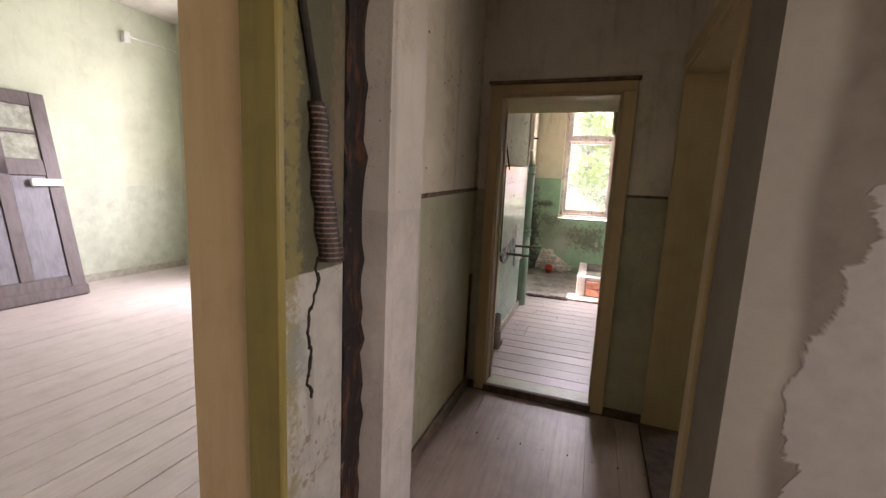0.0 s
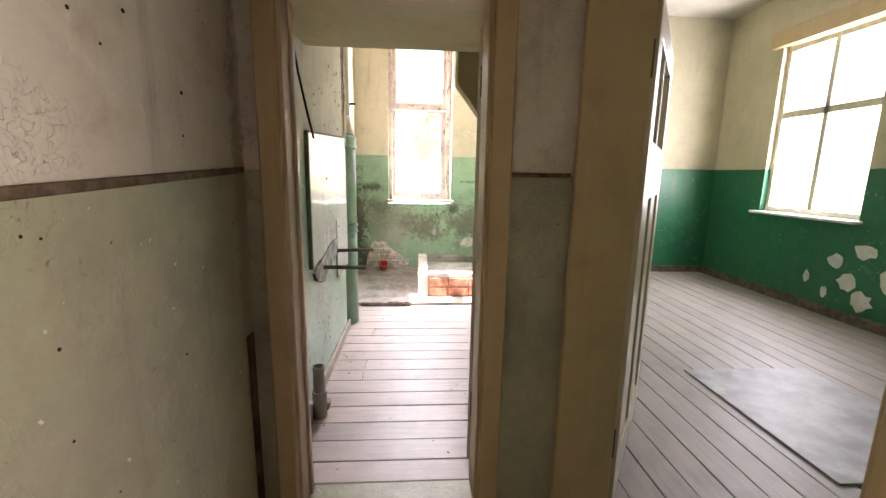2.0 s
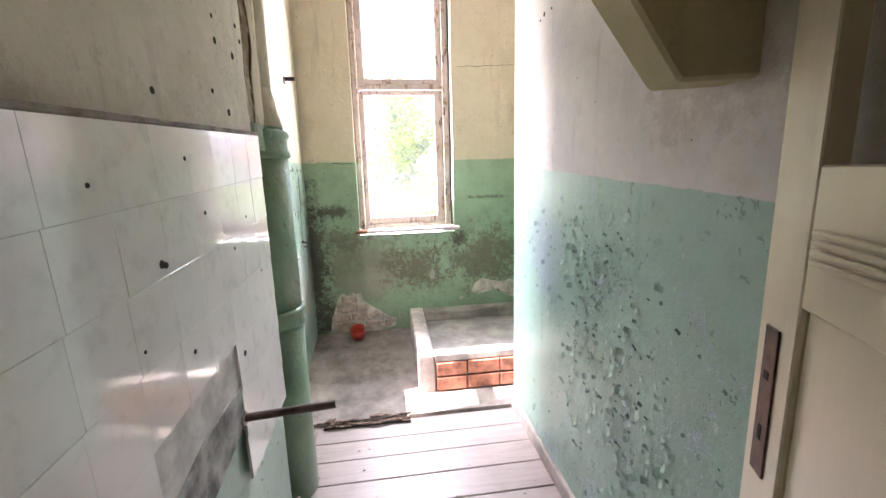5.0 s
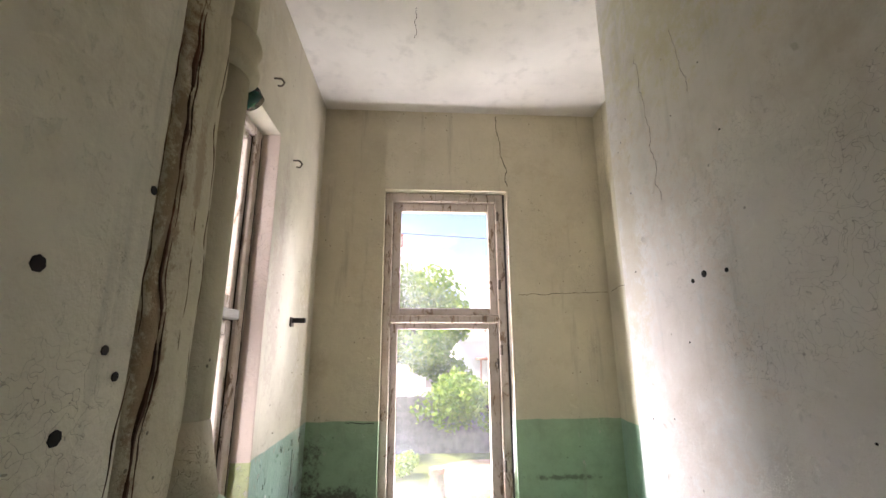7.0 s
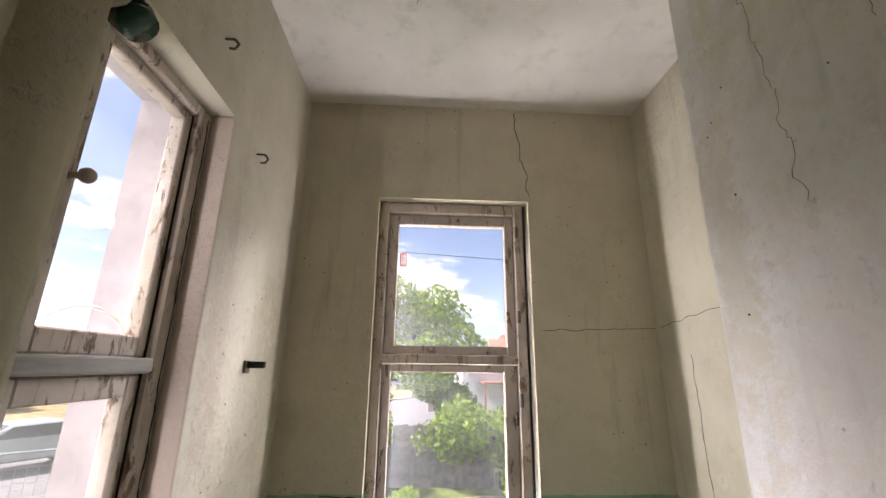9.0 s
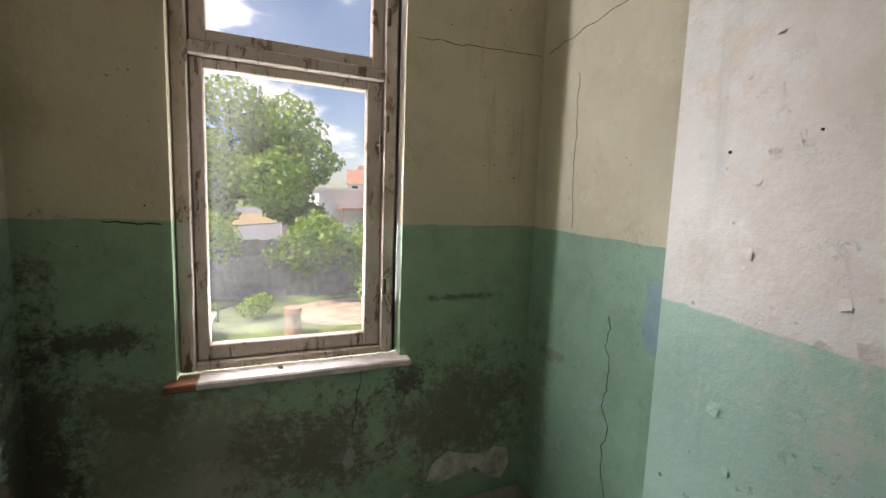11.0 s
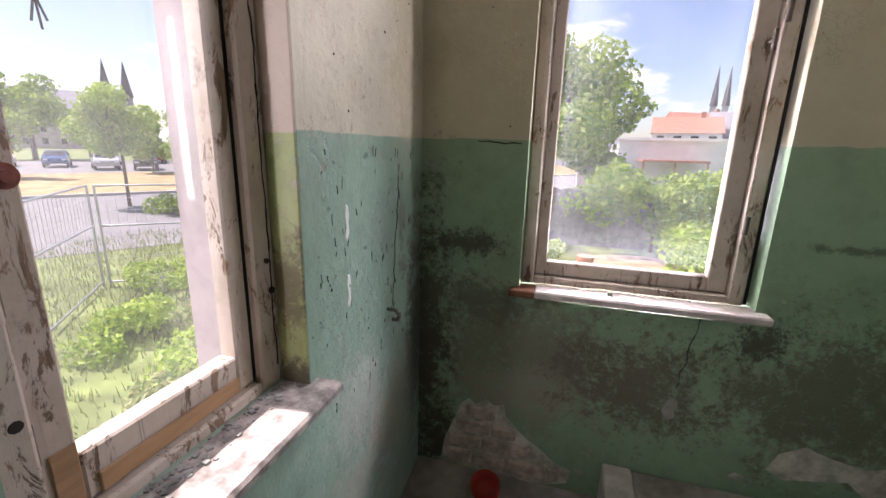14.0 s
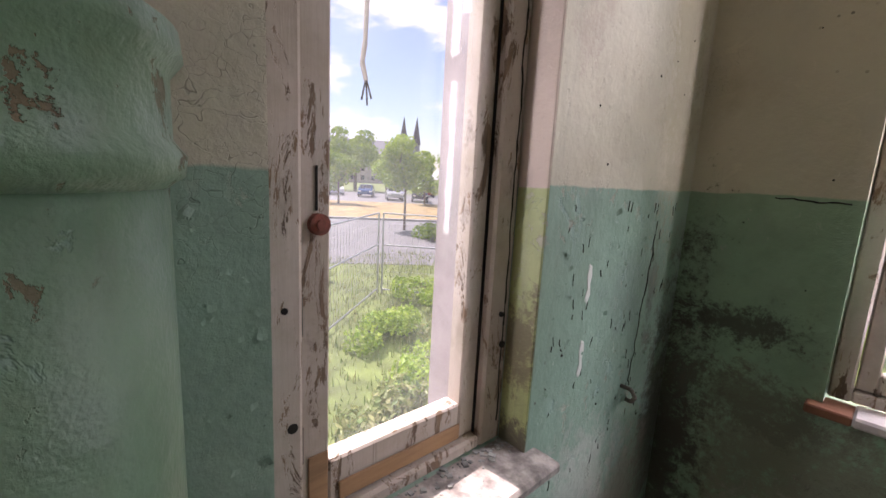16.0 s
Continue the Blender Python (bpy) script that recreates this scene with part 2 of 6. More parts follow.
M["alcove"] = painted_wall("alcove_paint", (0.27, 0.39, 0.25), (0.58, 0.52, 0.38), 1.59, chips=0.3, dirt=0.45, older=(0.25, 0.33, 0.22), streak=0.45, mould_and_shading=(((0.30, 8.79, 0.74), (0.70, 2.0, 0.46), 0.75, (0.20, 0.17, 0.12)), ((0.34, 8.79, 0.60), (0.40, 2.0, 0.19), 0.55, (0.38, 0.35, 0.28)), ((0.72, 8.79, 0.70), (0.40, 2.0, 0.30), 0.85, (0.13, 0.105, 0.07)), ((1.32, 8.79, 0.76), (0.55, 2.0, 0.44), 0.85, (0.13, 0.11, 0.07)), ((1.10, 8.79, 0.94), (0.14, 2.0, 0.13), 0.85, DARK), ((-0.12, 8.79, 0.70), (0.18, 2.0, 0.90), 0.92, DARK), ((-0.02, 8.79, 0.27), (0.16, 2.0, 0.22), 0.95, DARK), ((0.05, 8.79, 1.20), (0.24, 2.0, 0.10), 0.9, DARK), ((0.12, 8.79, 0.98), (0.30, 2.0, 0.15), 0.7, (0.13, 0.12, 0.08)), ((1.32, 8.79, 1.28), (0.28, 2.0, 0.024), 0.65, DARK)))
M["side"] = painted_wall("side_paint", (0.25, 0.365, 0.285), (0.57, 0.52, 0.41), 1.588, chips=0.5, crackle=0.3, older=(0.30, 0.42, 0.40), mould_and_shading=(((-0.14, 8.74, 0.85), (2.0, 0.17, 0.70), 0.9, DARK), ((-0.14, 8.50, 0.62), (2.0, 0.32, 0.30), 0.6, (0.34, 0.27, 0.23)), ((-0.14, 8.58, 1.28), (2.0, 0.05, 0.22), 0.7, (0.12, 0.11, 0.10)), ((-0.14, 8.2, 0.5), (2.0, 0.3, 0.2), 0.5, (0.36, 0.30, 0.26)), ((-0.14, 8.28, 0.80), (2.0, 0.32, 0.26), 0.6, (0.43, 0.43, 0.39)), ((-0.14, 8.42, 1.30), (2.0, 0.20, 0.20), 0.4, (0.17, 0.22, 0.20)), ((-0.14, 8.12, 2.3), (2.0, 0.11, 0.7), 0.55, (0.42, 0.33, 0.27)), ((-0.14, 8.62, 2.0), (2.0, 0.18, 0.8), 0.5, (0.36, 0.31, 0.20))))
M["recess"] = painted_wall("recess_paint", (0.24, 0.39, 0.28), (0.62, 0.57, 0.43), 1.46, slope=0.029, chips=0.3, crackle=0.6, older=(0.28, 0.40, 0.37), mould_and_shading=(((1.68, 8.72, 0.7), (0.4, 0.14, 0.6), 0.5, (0.15, 0.14, 0.09)), ((1.68, 8.6, 1.05), (0.4, 0.16, 0.05), 0.6, (0.14, 0.12, 0.09))))
M["room"] = painted_wall("room_paint", (0.02, 0.17, 0.08), (0.56, 0.52, 0.37), 1.5, dirt=0.3, under=(0.5, 0.48, 0.42), older=(0.05, 0.22, 0.14))
M["left_room"] = painted_wall("left_room_paint", (0.55, 0.60, 0.48), (0.58, 0.62, 0.48), 1.2, chips=0.0, dirt=0.3, gloss=0.6, older=(0.6, 0.64, 0.56), crackle=0.1, streak=0.1)
# pier plaster darkened to offset the added entry light
g = G("scraped_plaster")
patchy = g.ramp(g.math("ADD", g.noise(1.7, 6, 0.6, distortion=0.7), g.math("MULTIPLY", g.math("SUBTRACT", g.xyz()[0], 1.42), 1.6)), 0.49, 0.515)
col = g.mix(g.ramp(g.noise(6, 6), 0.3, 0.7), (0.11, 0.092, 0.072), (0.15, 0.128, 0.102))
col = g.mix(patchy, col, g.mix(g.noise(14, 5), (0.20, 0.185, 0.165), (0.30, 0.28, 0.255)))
# lighter towards the edge of the opening
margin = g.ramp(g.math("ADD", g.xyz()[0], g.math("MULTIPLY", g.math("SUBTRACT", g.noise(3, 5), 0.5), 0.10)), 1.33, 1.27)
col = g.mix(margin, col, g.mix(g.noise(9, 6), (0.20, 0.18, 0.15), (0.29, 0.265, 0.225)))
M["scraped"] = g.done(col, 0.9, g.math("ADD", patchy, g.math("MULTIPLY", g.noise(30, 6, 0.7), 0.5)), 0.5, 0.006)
M["ceiling"] = plain("ceiling_limewash", (0.66, 0.62, 0.56), 0.9, 0.06, 2.0, 0.2)
M["cream"] = wood("cream_paint", (0.52, 0.40, 0.22), (0.48, 0.365, 0.195), 0.45)
# kitchen window light put into the paint of left jamb and inner casing
M["litjamb"] = wood("pinkish_lit_jamb_paint", (0.66, 0.53, 0.40), (0.60, 0.47, 0.34), 0.4)
M["pale"] = wood("pale_door_paint", (0.66, 0.58, 0.42), (0.63, 0.55, 0.39), 0.3)
M["boards"] = wood("grey_painted_boards", (0.49, 0.41, 0.38), (0.40, 0.33, 0.30), 0.42, (3, 40, 40), vary=0.35)
M["room_boards"] = wood("bare_grey_boards", (0.42, 0.39, 0.36), (0.33, 0.30, 0.28), 0.5, (40, 3, 40), vary=0.3)
M["hall_boards"] = wood("hall_boards", (0.46, 0.37, 0.33), (0.36, 0.28, 0.25), 0.4, (40, 3, 40), vary=0.3)
M["concrete"] = plain("dusty_concrete", (0.34, 0.31, 0.28), 0.85, 0.2, 6, 0.4)
M["tile"] = plain("white_glazed_tile", (0.80, 0.80, 0.78), 0.08, 0.03, 3, 0.02)
g = G("weathered_window_paint")
grain = g.noise(1.0, 6, 0.65, at=g.scaled(60, 60, 4))
col = g.mix(g.ramp(g.noise(5, 6, 0.7), 0.35, 0.7), (0.52, 0.44, 0.38), (0.40, 0.33, 0.26))
flaked = g.ramp(g.noise(1.0, 8, 0.78, at=g.scaled(24, 24, 7), distortion=0.6), 0.555, 0.585)
col = g.mix(flaked, col, g.mix(g.ramp(grain, 0.4, 0.65), (0.26, 0.17, 0.11), (0.11, 0.075, 0.05)))
grime = g.ramp(g.noise(1.0, 6, 0.8, at=g.scaled(14, 14, 10)), 0.56, 0.75)
col = g.mix(g.math("MULTIPLY", grime, 0.65), col, (0.10, 0.075, 0.055))
line = g.math("MULTIPLY", g.ramp(g.noise(1.0, 4, 0.6, at=g.scaled(70, 70, 1.6)), 0.66, 0.70), 0.35)
col = g.mix(line, col, (0.05, 0.035, 0.025))
M["windowwood"] = g.done(col, 0.75, g.math("SUBTRACT", g.math("MULTIPLY", grain, 0.4), g.math("ADD", g.math("MULTIPLY", flaked, 0.8), line)), 0.6, 0.004)
M["sill"] = plain("dusty_sill_paint", (0.6, 0.52, 0.48), 0.7, 0.2, 10, 0.3)
M["outer"] = plain("mauve_render", (0.36, 0.31, 0.32), 0.85, 0.12, 5, 0.3)
M["grass"] = plain("dry_grass", (0.13, 0.17, 0.045), 0.9, 0.3, 1.5, 0.5)
gl = G("window_glass")
clear = gl.n("BsdfTransparent")
shine = gl.n("BsdfGlossy", Roughness=0.03)
dirt_film = gl.n("BsdfTranslucent", Color=(0.80, 0.80, 0.78, 1))
m1 = gl.n("MixShader", Fac=0.03)
m2 = gl.n("MixShader", Fac=gl.math("ADD", 0.014, gl.math("MULTIPLY", gl.ramp(gl.noise(4, 5), 0.35, 0.75), 0.020)))
for a, b in ((clear.outputs[0], m1.inputs[1]), (shine.outputs[0], m1.inputs[2]), (m1.outputs[0], m2.inputs[1]), (dirt_film.outputs[0], m2.inputs[2]), (m2.outputs[0], gl.t.nodes["Material Output"].inputs["Surface"])):
    gl.t.links.new(a, b)
M["glass"] = gl.m
M["iron"] = plain("rusty_iron", (0.12, 0.09, 0.07), 0.6, 0.3, 20, 0.3)
g = G("rotten_timber")
rust = g.ramp(g.noise(1.0, 6, 0.7, at=g.scaled(20, 20, 5)), 0.48, 0.62)
col = g.mix(rust, (0.012, 0.008, 0.007), (0.085, 0.032, 0.014))
col = g.mix(g.ramp(g.noise(9, 7, 0.75), 0.62, 0.70), col, (0.22, 0.13, 0.07))
M["dark"] = g.done(col, 0.9, g.noise(1.0, 7, 0.75, at=g.scaled(40, 40, 9)), 0.9, 0.02)

M["darktrim"] = plain("dark_stained_moulding", (0.16, 0.11, 0.06), 0.6, 0.25)
M["threshold"] = plain("worn_dark_threshold", (0.10, 0.06, 0.04), 0.7, 0.35)
M["rustplate"] = plain("brown_lock_plate", (0.12, 0.06, 0.04), 0.45, 0.3, 30, 0.2, 0.4)
M["black"] = plain("black_void", (0.02, 0.016, 0.013), 0.95, 0.3)
M["ochre"] = painted_wall("ochre_limewash", (0.50, 0.45, 0.24), (0.52, 0.47, 0.27), 1.0, dirt=0.4, chips=0.2, gloss=0.7)
M["greywood"] = wood("grey_bare_wood", (0.33, 0.31, 0.28), (0.22, 0.20, 0.18), 0.8, (30, 3, 30))
M["redwood"] = wood("red_brown_bare_wood", (0.24, 0.09, 0.04), (0.16, 0.06, 0.03), 0.7, (4, 30, 30))
M["orangewood"] = wood("orange_bare_wood", (0.38, 0.22, 0.11), (0.20, 0.115, 0.06), 0.7, (30, 4, 30))
M["dustysill"] = plain("dusty_sill", (0.38, 0.33, 0.30), 0.85, 0.35, 22, 0.6)
M["stone"] = plain("pale_outer_sill", (0.55, 0.53, 0.50), 0.8, 0.12)
M["redrust"] = plain("red_rust", (0.22, 0.06, 0.04), 0.7, 0.3, 40)
M["roomwindow"] = plain("window_cream", (0.55, 0.52, 0.40), 0.5, 0.1)
M["white"] = plain("old_white_paint", (0.72, 0.71, 0.67), 0.5, 0.08)
M["beige"] = wood("beige_paint", (0.55, 0.40, 0.23), (0.50, 0.35, 0.19), 0.5, (20, 20, 1.5))
M["olive"] = wood("olive_yellow_paint", (0.24, 0.19, 0.045), (0.19, 0.15, 0.035), 0.45, (20, 20, 1.5))
M["skirt"] = plain("dusty_skirting", (0.48, 0.42, 0.37), 0.6, 0.15)
M["skirtdark"] = plain("dark_skirting", (0.16, 0.12, 0.09), 0.6, 0.3)
M["skirtpale"] = plain("pale_skirting", (0.42, 0.40, 0.33), 0.6, 0.1)
M["strip"] = plain("dark_dado_strip", (0.14, 0.10, 0.06), 0.7, 0.4, 25)
M["rot"] = plain("red_brown_rot", (0.10, 0.045, 0.025), 0.9, 0.5, 9, 0.5)
M["conduit_pale"] = plain("dusty_groove", (0.22, 0.15, 0.12), 0.8, 0.3, 30)
M["conduit"] = plain("brown_conduit", (0.025, 0.013, 0.010), 0.5, 0.3, 30)
M["cement"] = plain("grey_cement", (0.30, 0.28, 0.25), 0.9, 0.2, 9, 0.4)
M["bluepatch"] = plain("pale_blue_patch", (0.20, 0.32, 0.34), 0.5, 0.12, 8, 0.2)
M["grout"] = plain("pale_grout", (0.60, 0.58, 0.55), 0.9, 0.2, 9, 0.2)
M["greenedge"] = plain("green_edge_paint", (0.12, 0.19, 0.09), 0.5, 0.25)
M["grimeedge"] = plain("grimy_edge", (0.26, 0.24, 0.20), 0.8, 0.3, 12, 0.4)
M["mortar"] = plain("smeared_mortar", (0.36, 0.36, 0.34), 0.8, 0.45, 11, 0.6)
M["pipe"] = painted_wall("pipe_paint", (0.20, 0.33, 0.21), (0.54, 0.49, 0.35), 1.70, under=(0.20, 0.11, 0.06), chips=0.5, dirt=0.6, gloss=0.35, older=(0.28, 0.42, 0.36), mould_and_shading=(((0.02, 7.025, 2.2), (0.08, 0.05, 0.9), 0.75, (0.20, 0.12, 0.06)), ((0.02, 7.03, 3.0), (0.08, 0.05, 0.5), 0.7, (0.20, 0.12, 0.06)), ((0.02, 7.10, 2.35), (0.08, 0.03, 0.25), 0.6, (0.30, 0.20, 0.12))))
M["greenglass"] = plain("dark_green_glaze", (0.01, 0.07, 0.05), 0.1, 0.2)
M["rim"] = plain("dusty_pale_rim", (0.55, 0.48, 0.44), 0.8, 0.2, 8, 0.4)
M["redbrick"] = plain("red_painted_brick", (0.46, 0.19, 0.12), 0.75, 0.3, 14, 0.5)
M["redplastic"] = plain("red_plastic", (0.45, 0.04, 0.02), 0.4, 0.15)
M["splinter"] = plain("splintered_wood", (0.24, 0.16, 0.12), 0.9, 0.5, 40)
M["pinkbrick"] = plain("pinkish_bare_brick", (0.54, 0.42, 0.36), 0.9, 0.25, 18, 0.6)
M["pinkmortar"] = plain("crumbly_plaster", (0.56, 0.50, 0.44), 0.95, 0.25, 16, 0.7)
M["fibre"] = plain("grey_fibreboard", (0.36, 0.37, 0.38), 0.5, 0.2, 5, 0.2)
M["olddoor"] = wood("dark_old_door", (0.14, 0.11, 0.11), (0.09, 0.07, 0.07), 0.5, (25, 25, 2))
M["oldpanel"] = wood("grey_door_panel", (0.20, 0.19, 0.22), (0.14, 0.13, 0.15), 0.45, (25, 25, 2))
M["oldglass"] = plain("dusty_grey_glass", (0.35, 0.36, 0.30), 0.2, 0.2)
M["blueglass"] = plain("blue_glass", (0.05, 0.18, 0.30), 0.15, 0.2)
M["asphalt"] = plain("pale_sunlit_asphalt", (0.16, 0.16, 0.165), 0.9, 0.12, 2.0, 0.2)
M["kerb"] = plain("kerb_stone", (0.38, 0.37, 0.35), 0.85, 0.1)
M["dryverge"] = plain("dry_verge", (0.30, 0.22, 0.10), 0.95, 0.25, 1.2, 0.4)
M["earth"] = plain("bare_earth", (0.33, 0.24, 0.15), 0.95, 0.25, 2.2, 0.5)
M["bark"] = plain("bark", (0.12, 0.09, 0.06), 0.9, 0.3, 12, 0.6)
M["galv"] = plain("galvanised_steel", (0.42, 0.43, 0.45), 0.4, 0.1, 30, 0.05, 0.8)
M["fenceboard"] = plain("weathered_grey_fence", (0.20, 0.185, 0.18), 0.9, 0.2, 5)
M["whitewall"] = plain("white_render", (0.74, 0.73, 0.71), 0.85, 0.05, 1.5)
M["roofred"] = plain("red_roof_tiles", (0.34, 0.16, 0.11), 0.85, 0.2, 2)
M["roofgrey"] = plain("grey_roof", (0.22, 0.22, 0.24), 0.8, 0.12, 2)
M["slate"] = plain("dark_slate_spire", (0.06, 0.055, 0.075), 0.7, 0.15, 1)
M["facade"] = plain("beige_facade", (0.46, 0.40, 0.32), 0.85, 0.1, 1)
M["terracotta"] = plain("terracotta", (0.42, 0.20, 0.12), 0.85, 0.2)
M["rubber"] = plain("tyre_rubber", (0.02, 0.02, 0.02), 0.8, 0.2)
M["carglass"] = plain("dark_car_glass", (0.02, 0.025, 0.03), 0.08, 0.1)


def leafy(name, a, b):
    """Leaf green that differs from leaf to leaf."""
    g = G(name)
    r = g.n("NewGeometry").outputs["Random Per Island"]
    c = g.mix(r, a, b)
    m = g.done(c, 0.55)
    g.b.inputs["Subsurface Weight"].default_value = 0.0
    tr = g.n("BsdfTranslucent", Color=g.mix(r, tuple(k * 1.3 for k in a), tuple(k * 1.3 for k in b)))
    mx = g.n("MixShader", Fac=0.35)
    out = g.t.nodes["Material Output"]
    g.t.links.new(g.b.outputs[0], mx.inputs[1])
    g.t.links.new(tr.outputs[0], mx.inputs[2])
    g.t.links.new(mx.outputs[0], out.inputs["Surface"])
    return m


M["leaf"] = leafy("tree_leaves", (0.10, 0.20, 0.022), (0.28, 0.38, 0.055))
M["leaf2"] = leafy("bright_leaves", (0.16, 0.28, 0.03), (0.36, 0.46, 0.07))
M["leaf3"] = leafy("weed_leaves", (0.10, 0.17, 0.04), (0.30, 0.30, 0.12))
for k, c in (("carblue", (0.03, 0.08, 0.22)), ("carwhite", (0.70, 0.70, 0.70)), ("cardark", (0.03, 0.035, 0.05)), ("carred", (0.28, 0.02, 0.02)), ("carsilver", (0.42, 0.44, 0.46))):
    M[k] = plain(k + "_lacquer", c, 0.2, 0.03, 3, 0.0, 0.2)
M["slabfloor"] = plain("dusty_slab", (0.31, 0.265, 0.235), 0.8, 0.3, 5, 0.3)
M["pale_boards"] = wood("pale_dusty_boards", (0.56, 0.49, 0.46), (0.49, 0.42, 0.39), 0.4, (40, 3, 40), vary=0.15)

# ---- building helpers ----


def link_mesh(name, bm, material, parent=None, label="", bevel=0.0, smooth=False):
    me = bpy.data.meshes.new(name)
    if bevel:
        bmesh.ops.bevel(bm, geom=bm.edges[:], offset=bevel, segments=1, affect="EDGES", clamp_overlap=True)
    bmesh.ops.recalc_face_normals(bm, faces=bm.faces[:])
    bm.to_mesh(me)
    bm.free()
    for p in me.polygons:
        p.use_smooth = abs(p.normal.z) < 0.5 if smooth == "side" else bool(smooth)
    me.materials.append(material)
    ob = new(name, me)
    if parent is not None:
        ob.parent = parent
        ob.matrix_parent_inverse = parent.matrix_world.inverted()
    return tagged(ob, label) if label else ob


def part(name, bm, material, parent, label="", bevel=0.0, smooth=False):
    return link_mesh(name, bm, material, parent, label, bevel, smooth)


def box(bm, lo, hi):
    c = [(a + b) / 2 for a, b in zip(lo, hi)]
    s = [abs(b - a) for a, b in zip(lo, hi)]
    return bmesh.ops.create_cube(bm, size=1, matrix=Matrix.Translation(c) @ Matrix.Diagonal((*s, 1)))["verts"]


def boxes(*ranges):
    bm = bmesh.new()
    for lo, hi in ranges:
        box(bm, lo, hi)
    return bm


def rod(bm, a, b, r, seg=10, r2=None):
    a, b = Vector(a), Vector(b)
    m = Matrix.Translation((a + b) / 2) @ (b - a).to_track_quat("Z", "Y").to_matrix().to_4x4()
    return bmesh.ops.create_cone(bm, cap_ends=True, segments=seg, radius1=r, radius2=r if r2 is None else r2, depth=(b - a).length, matrix=m)["verts"]


def thing(name, at, label, category, group=""):
    ob = new(name)
    ob.location = at
    bpy.context.view_layer.update()
    ob.matrix_world = Matrix.Translation(at)
    return tagged(ob, label, category, group)


def wall(name, axis, lo, hi, holes, material, label):
    """A wall with thickness; axis is the one across it. holes: ranges along the wall and in height."""
    other = 1 - axis
    us = sorted({lo[other], hi[other], *(v for h in holes for v in h[:2])})
    zs = sorted({lo[2], hi[2], *(v for h in holes for v in h[2:])})
    bm = bmesh.new()
    for u0, u1 in zip(us, us[1:]):
        for z0, z1 in zip(zs, zs[1:]):
            cu, cz = (u0 + u1) / 2, (z0 + z1) / 2
            if any(h[0] < cu < h[1] and h[2] < cz < h[3] for h in holes):
                continue
            a, b = [0, 0, z0], [0, 0, z1]
            a[other], b[other], a[axis], b[axis] = u0, u1, lo[axis], hi[axis]
            box(bm, a, b)
    bmesh.ops.remove_doubles(bm, verts=bm.verts[:], dist=1e-5)
    seen = {}
    for f in bm.faces:
        seen.setdefault(tuple(round(v, 4) for v in f.calc_center_median()), []).append(f)
    bmesh.ops.delete(bm, geom=[f for fs in seen.values() if len(fs) > 1 for f in fs], context="FACES")
    ob = link_mesh(name, bm, material)
    return tagged(ob, label, "wall", kind="structure")


H = 3.55
FAR, SIDE, KL, KR = 8.79, -0.14, 0.012, 1.24

# ---- large structure ----
wall("wall_hall_west", 0, (-0.30, 3.75, -0.06), (0.01, 4.985, H), [], M["hall"], "stained hall wall with olive dado and grey limewash")
wall("wall_opening_pier", 0, (-0.30, 3.465, -0.06), (0.12, 3.75, H), [], M["plaster"], "scuffed grey plaster pier of an opening")
wall("wall_entry_west", 0, (-0.30, 0.5, -0.06), (0.03, 3.33, H), [(2.10, 3.06, -0.06, 2.1)], M["entrywall"], "cracked dirty plaster wall, shade painted into its upper part, whitewashed low down, beside a doorway")
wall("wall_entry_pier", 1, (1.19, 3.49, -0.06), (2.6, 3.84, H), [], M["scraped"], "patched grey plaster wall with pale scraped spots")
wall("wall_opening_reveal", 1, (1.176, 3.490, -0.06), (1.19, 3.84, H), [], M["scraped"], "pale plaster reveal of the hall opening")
wall("wall_hall_lintel", 1, (0.12, 3.5, 2.6), (1.19, 3.86, H), [], M["plaster"], "plaster lintel above a hall opening")
wall("wall_hall_east", 0, (1.2, 3.84, -0.06), (1.42, 4.985, H), [(3.865, 4.957, -0.06, 2.10)], M["hall"], "stained hall wall with a doorway")
wall("wall_kitchen_door", 1, (-0.30, 4.985, -0.06), (1.42, 5.13, H), [(0.14, 0.88, 0.0, 2.0)], M["hall"], "partition with cream-framed doorway")
wall("wall_kitchen_west", 0, (-0.30, 5.13, -0.06), (KL, 6.995, H), [], M["kitchen"], "peeling turquoise kitchen wall with white limewash")
wall("wall_kitchen_east", 0, (KR, 5.13, -0.06), (1.40, 7.735, H), [], M["kitchen_east"], "peeling turquoise wall below white limewash")
wall("wall_side_outer", 0, (-0.42, 7.10, -1.25), (-0.31, FAR + 0.30, H), [(7.45, 7.955, 0.95, 2.95)], M["outer"], "mauve rendered outer wall")
wall("wall_side", 0, (-0.308, 7.10, -0.06), (SIDE, FAR, H), [(7.46, 8.005, 0.97, 2.93)], M["side"], "damp stained green wall with a side window")
wall("wall_far", 1, (-0.308, FAR, -0.06), (1.68, FAR + 0.30, H), [(0.265, 1.055, 1.0, 2.99)], M["alcove"], "mouldy green and ochre wall with a tall window")
wall("wall_recess", 0, (1.68, 7.735, -0.06), (2.0, FAR + 0.30, H), [], M["recess"], "damp green recess wall")
wall("wall_recess_south", 1, (1.40, 7.60, -0.06), (2.0, 7.735, H), [], M["recess"], "green recess end wall")
wall("wall_room_lining", 0, (1.40, 5.0, -0.06), (1.42, 7.60, H), [], M["room"], "room wall with dark green dado")
wall("wall_room_jog", 0, (2.0, 7.60, -0.06), (2.02, 9.4, H), [], M["room"], "room wall with dark green dado")
wall("wall_room_east", 0, (5.0, 3.5, -0.06), (5.35, 9.6, H), [(7.28, 8.50, 0.95, 2.95)], M["room"], "dark green room wall with a double window")
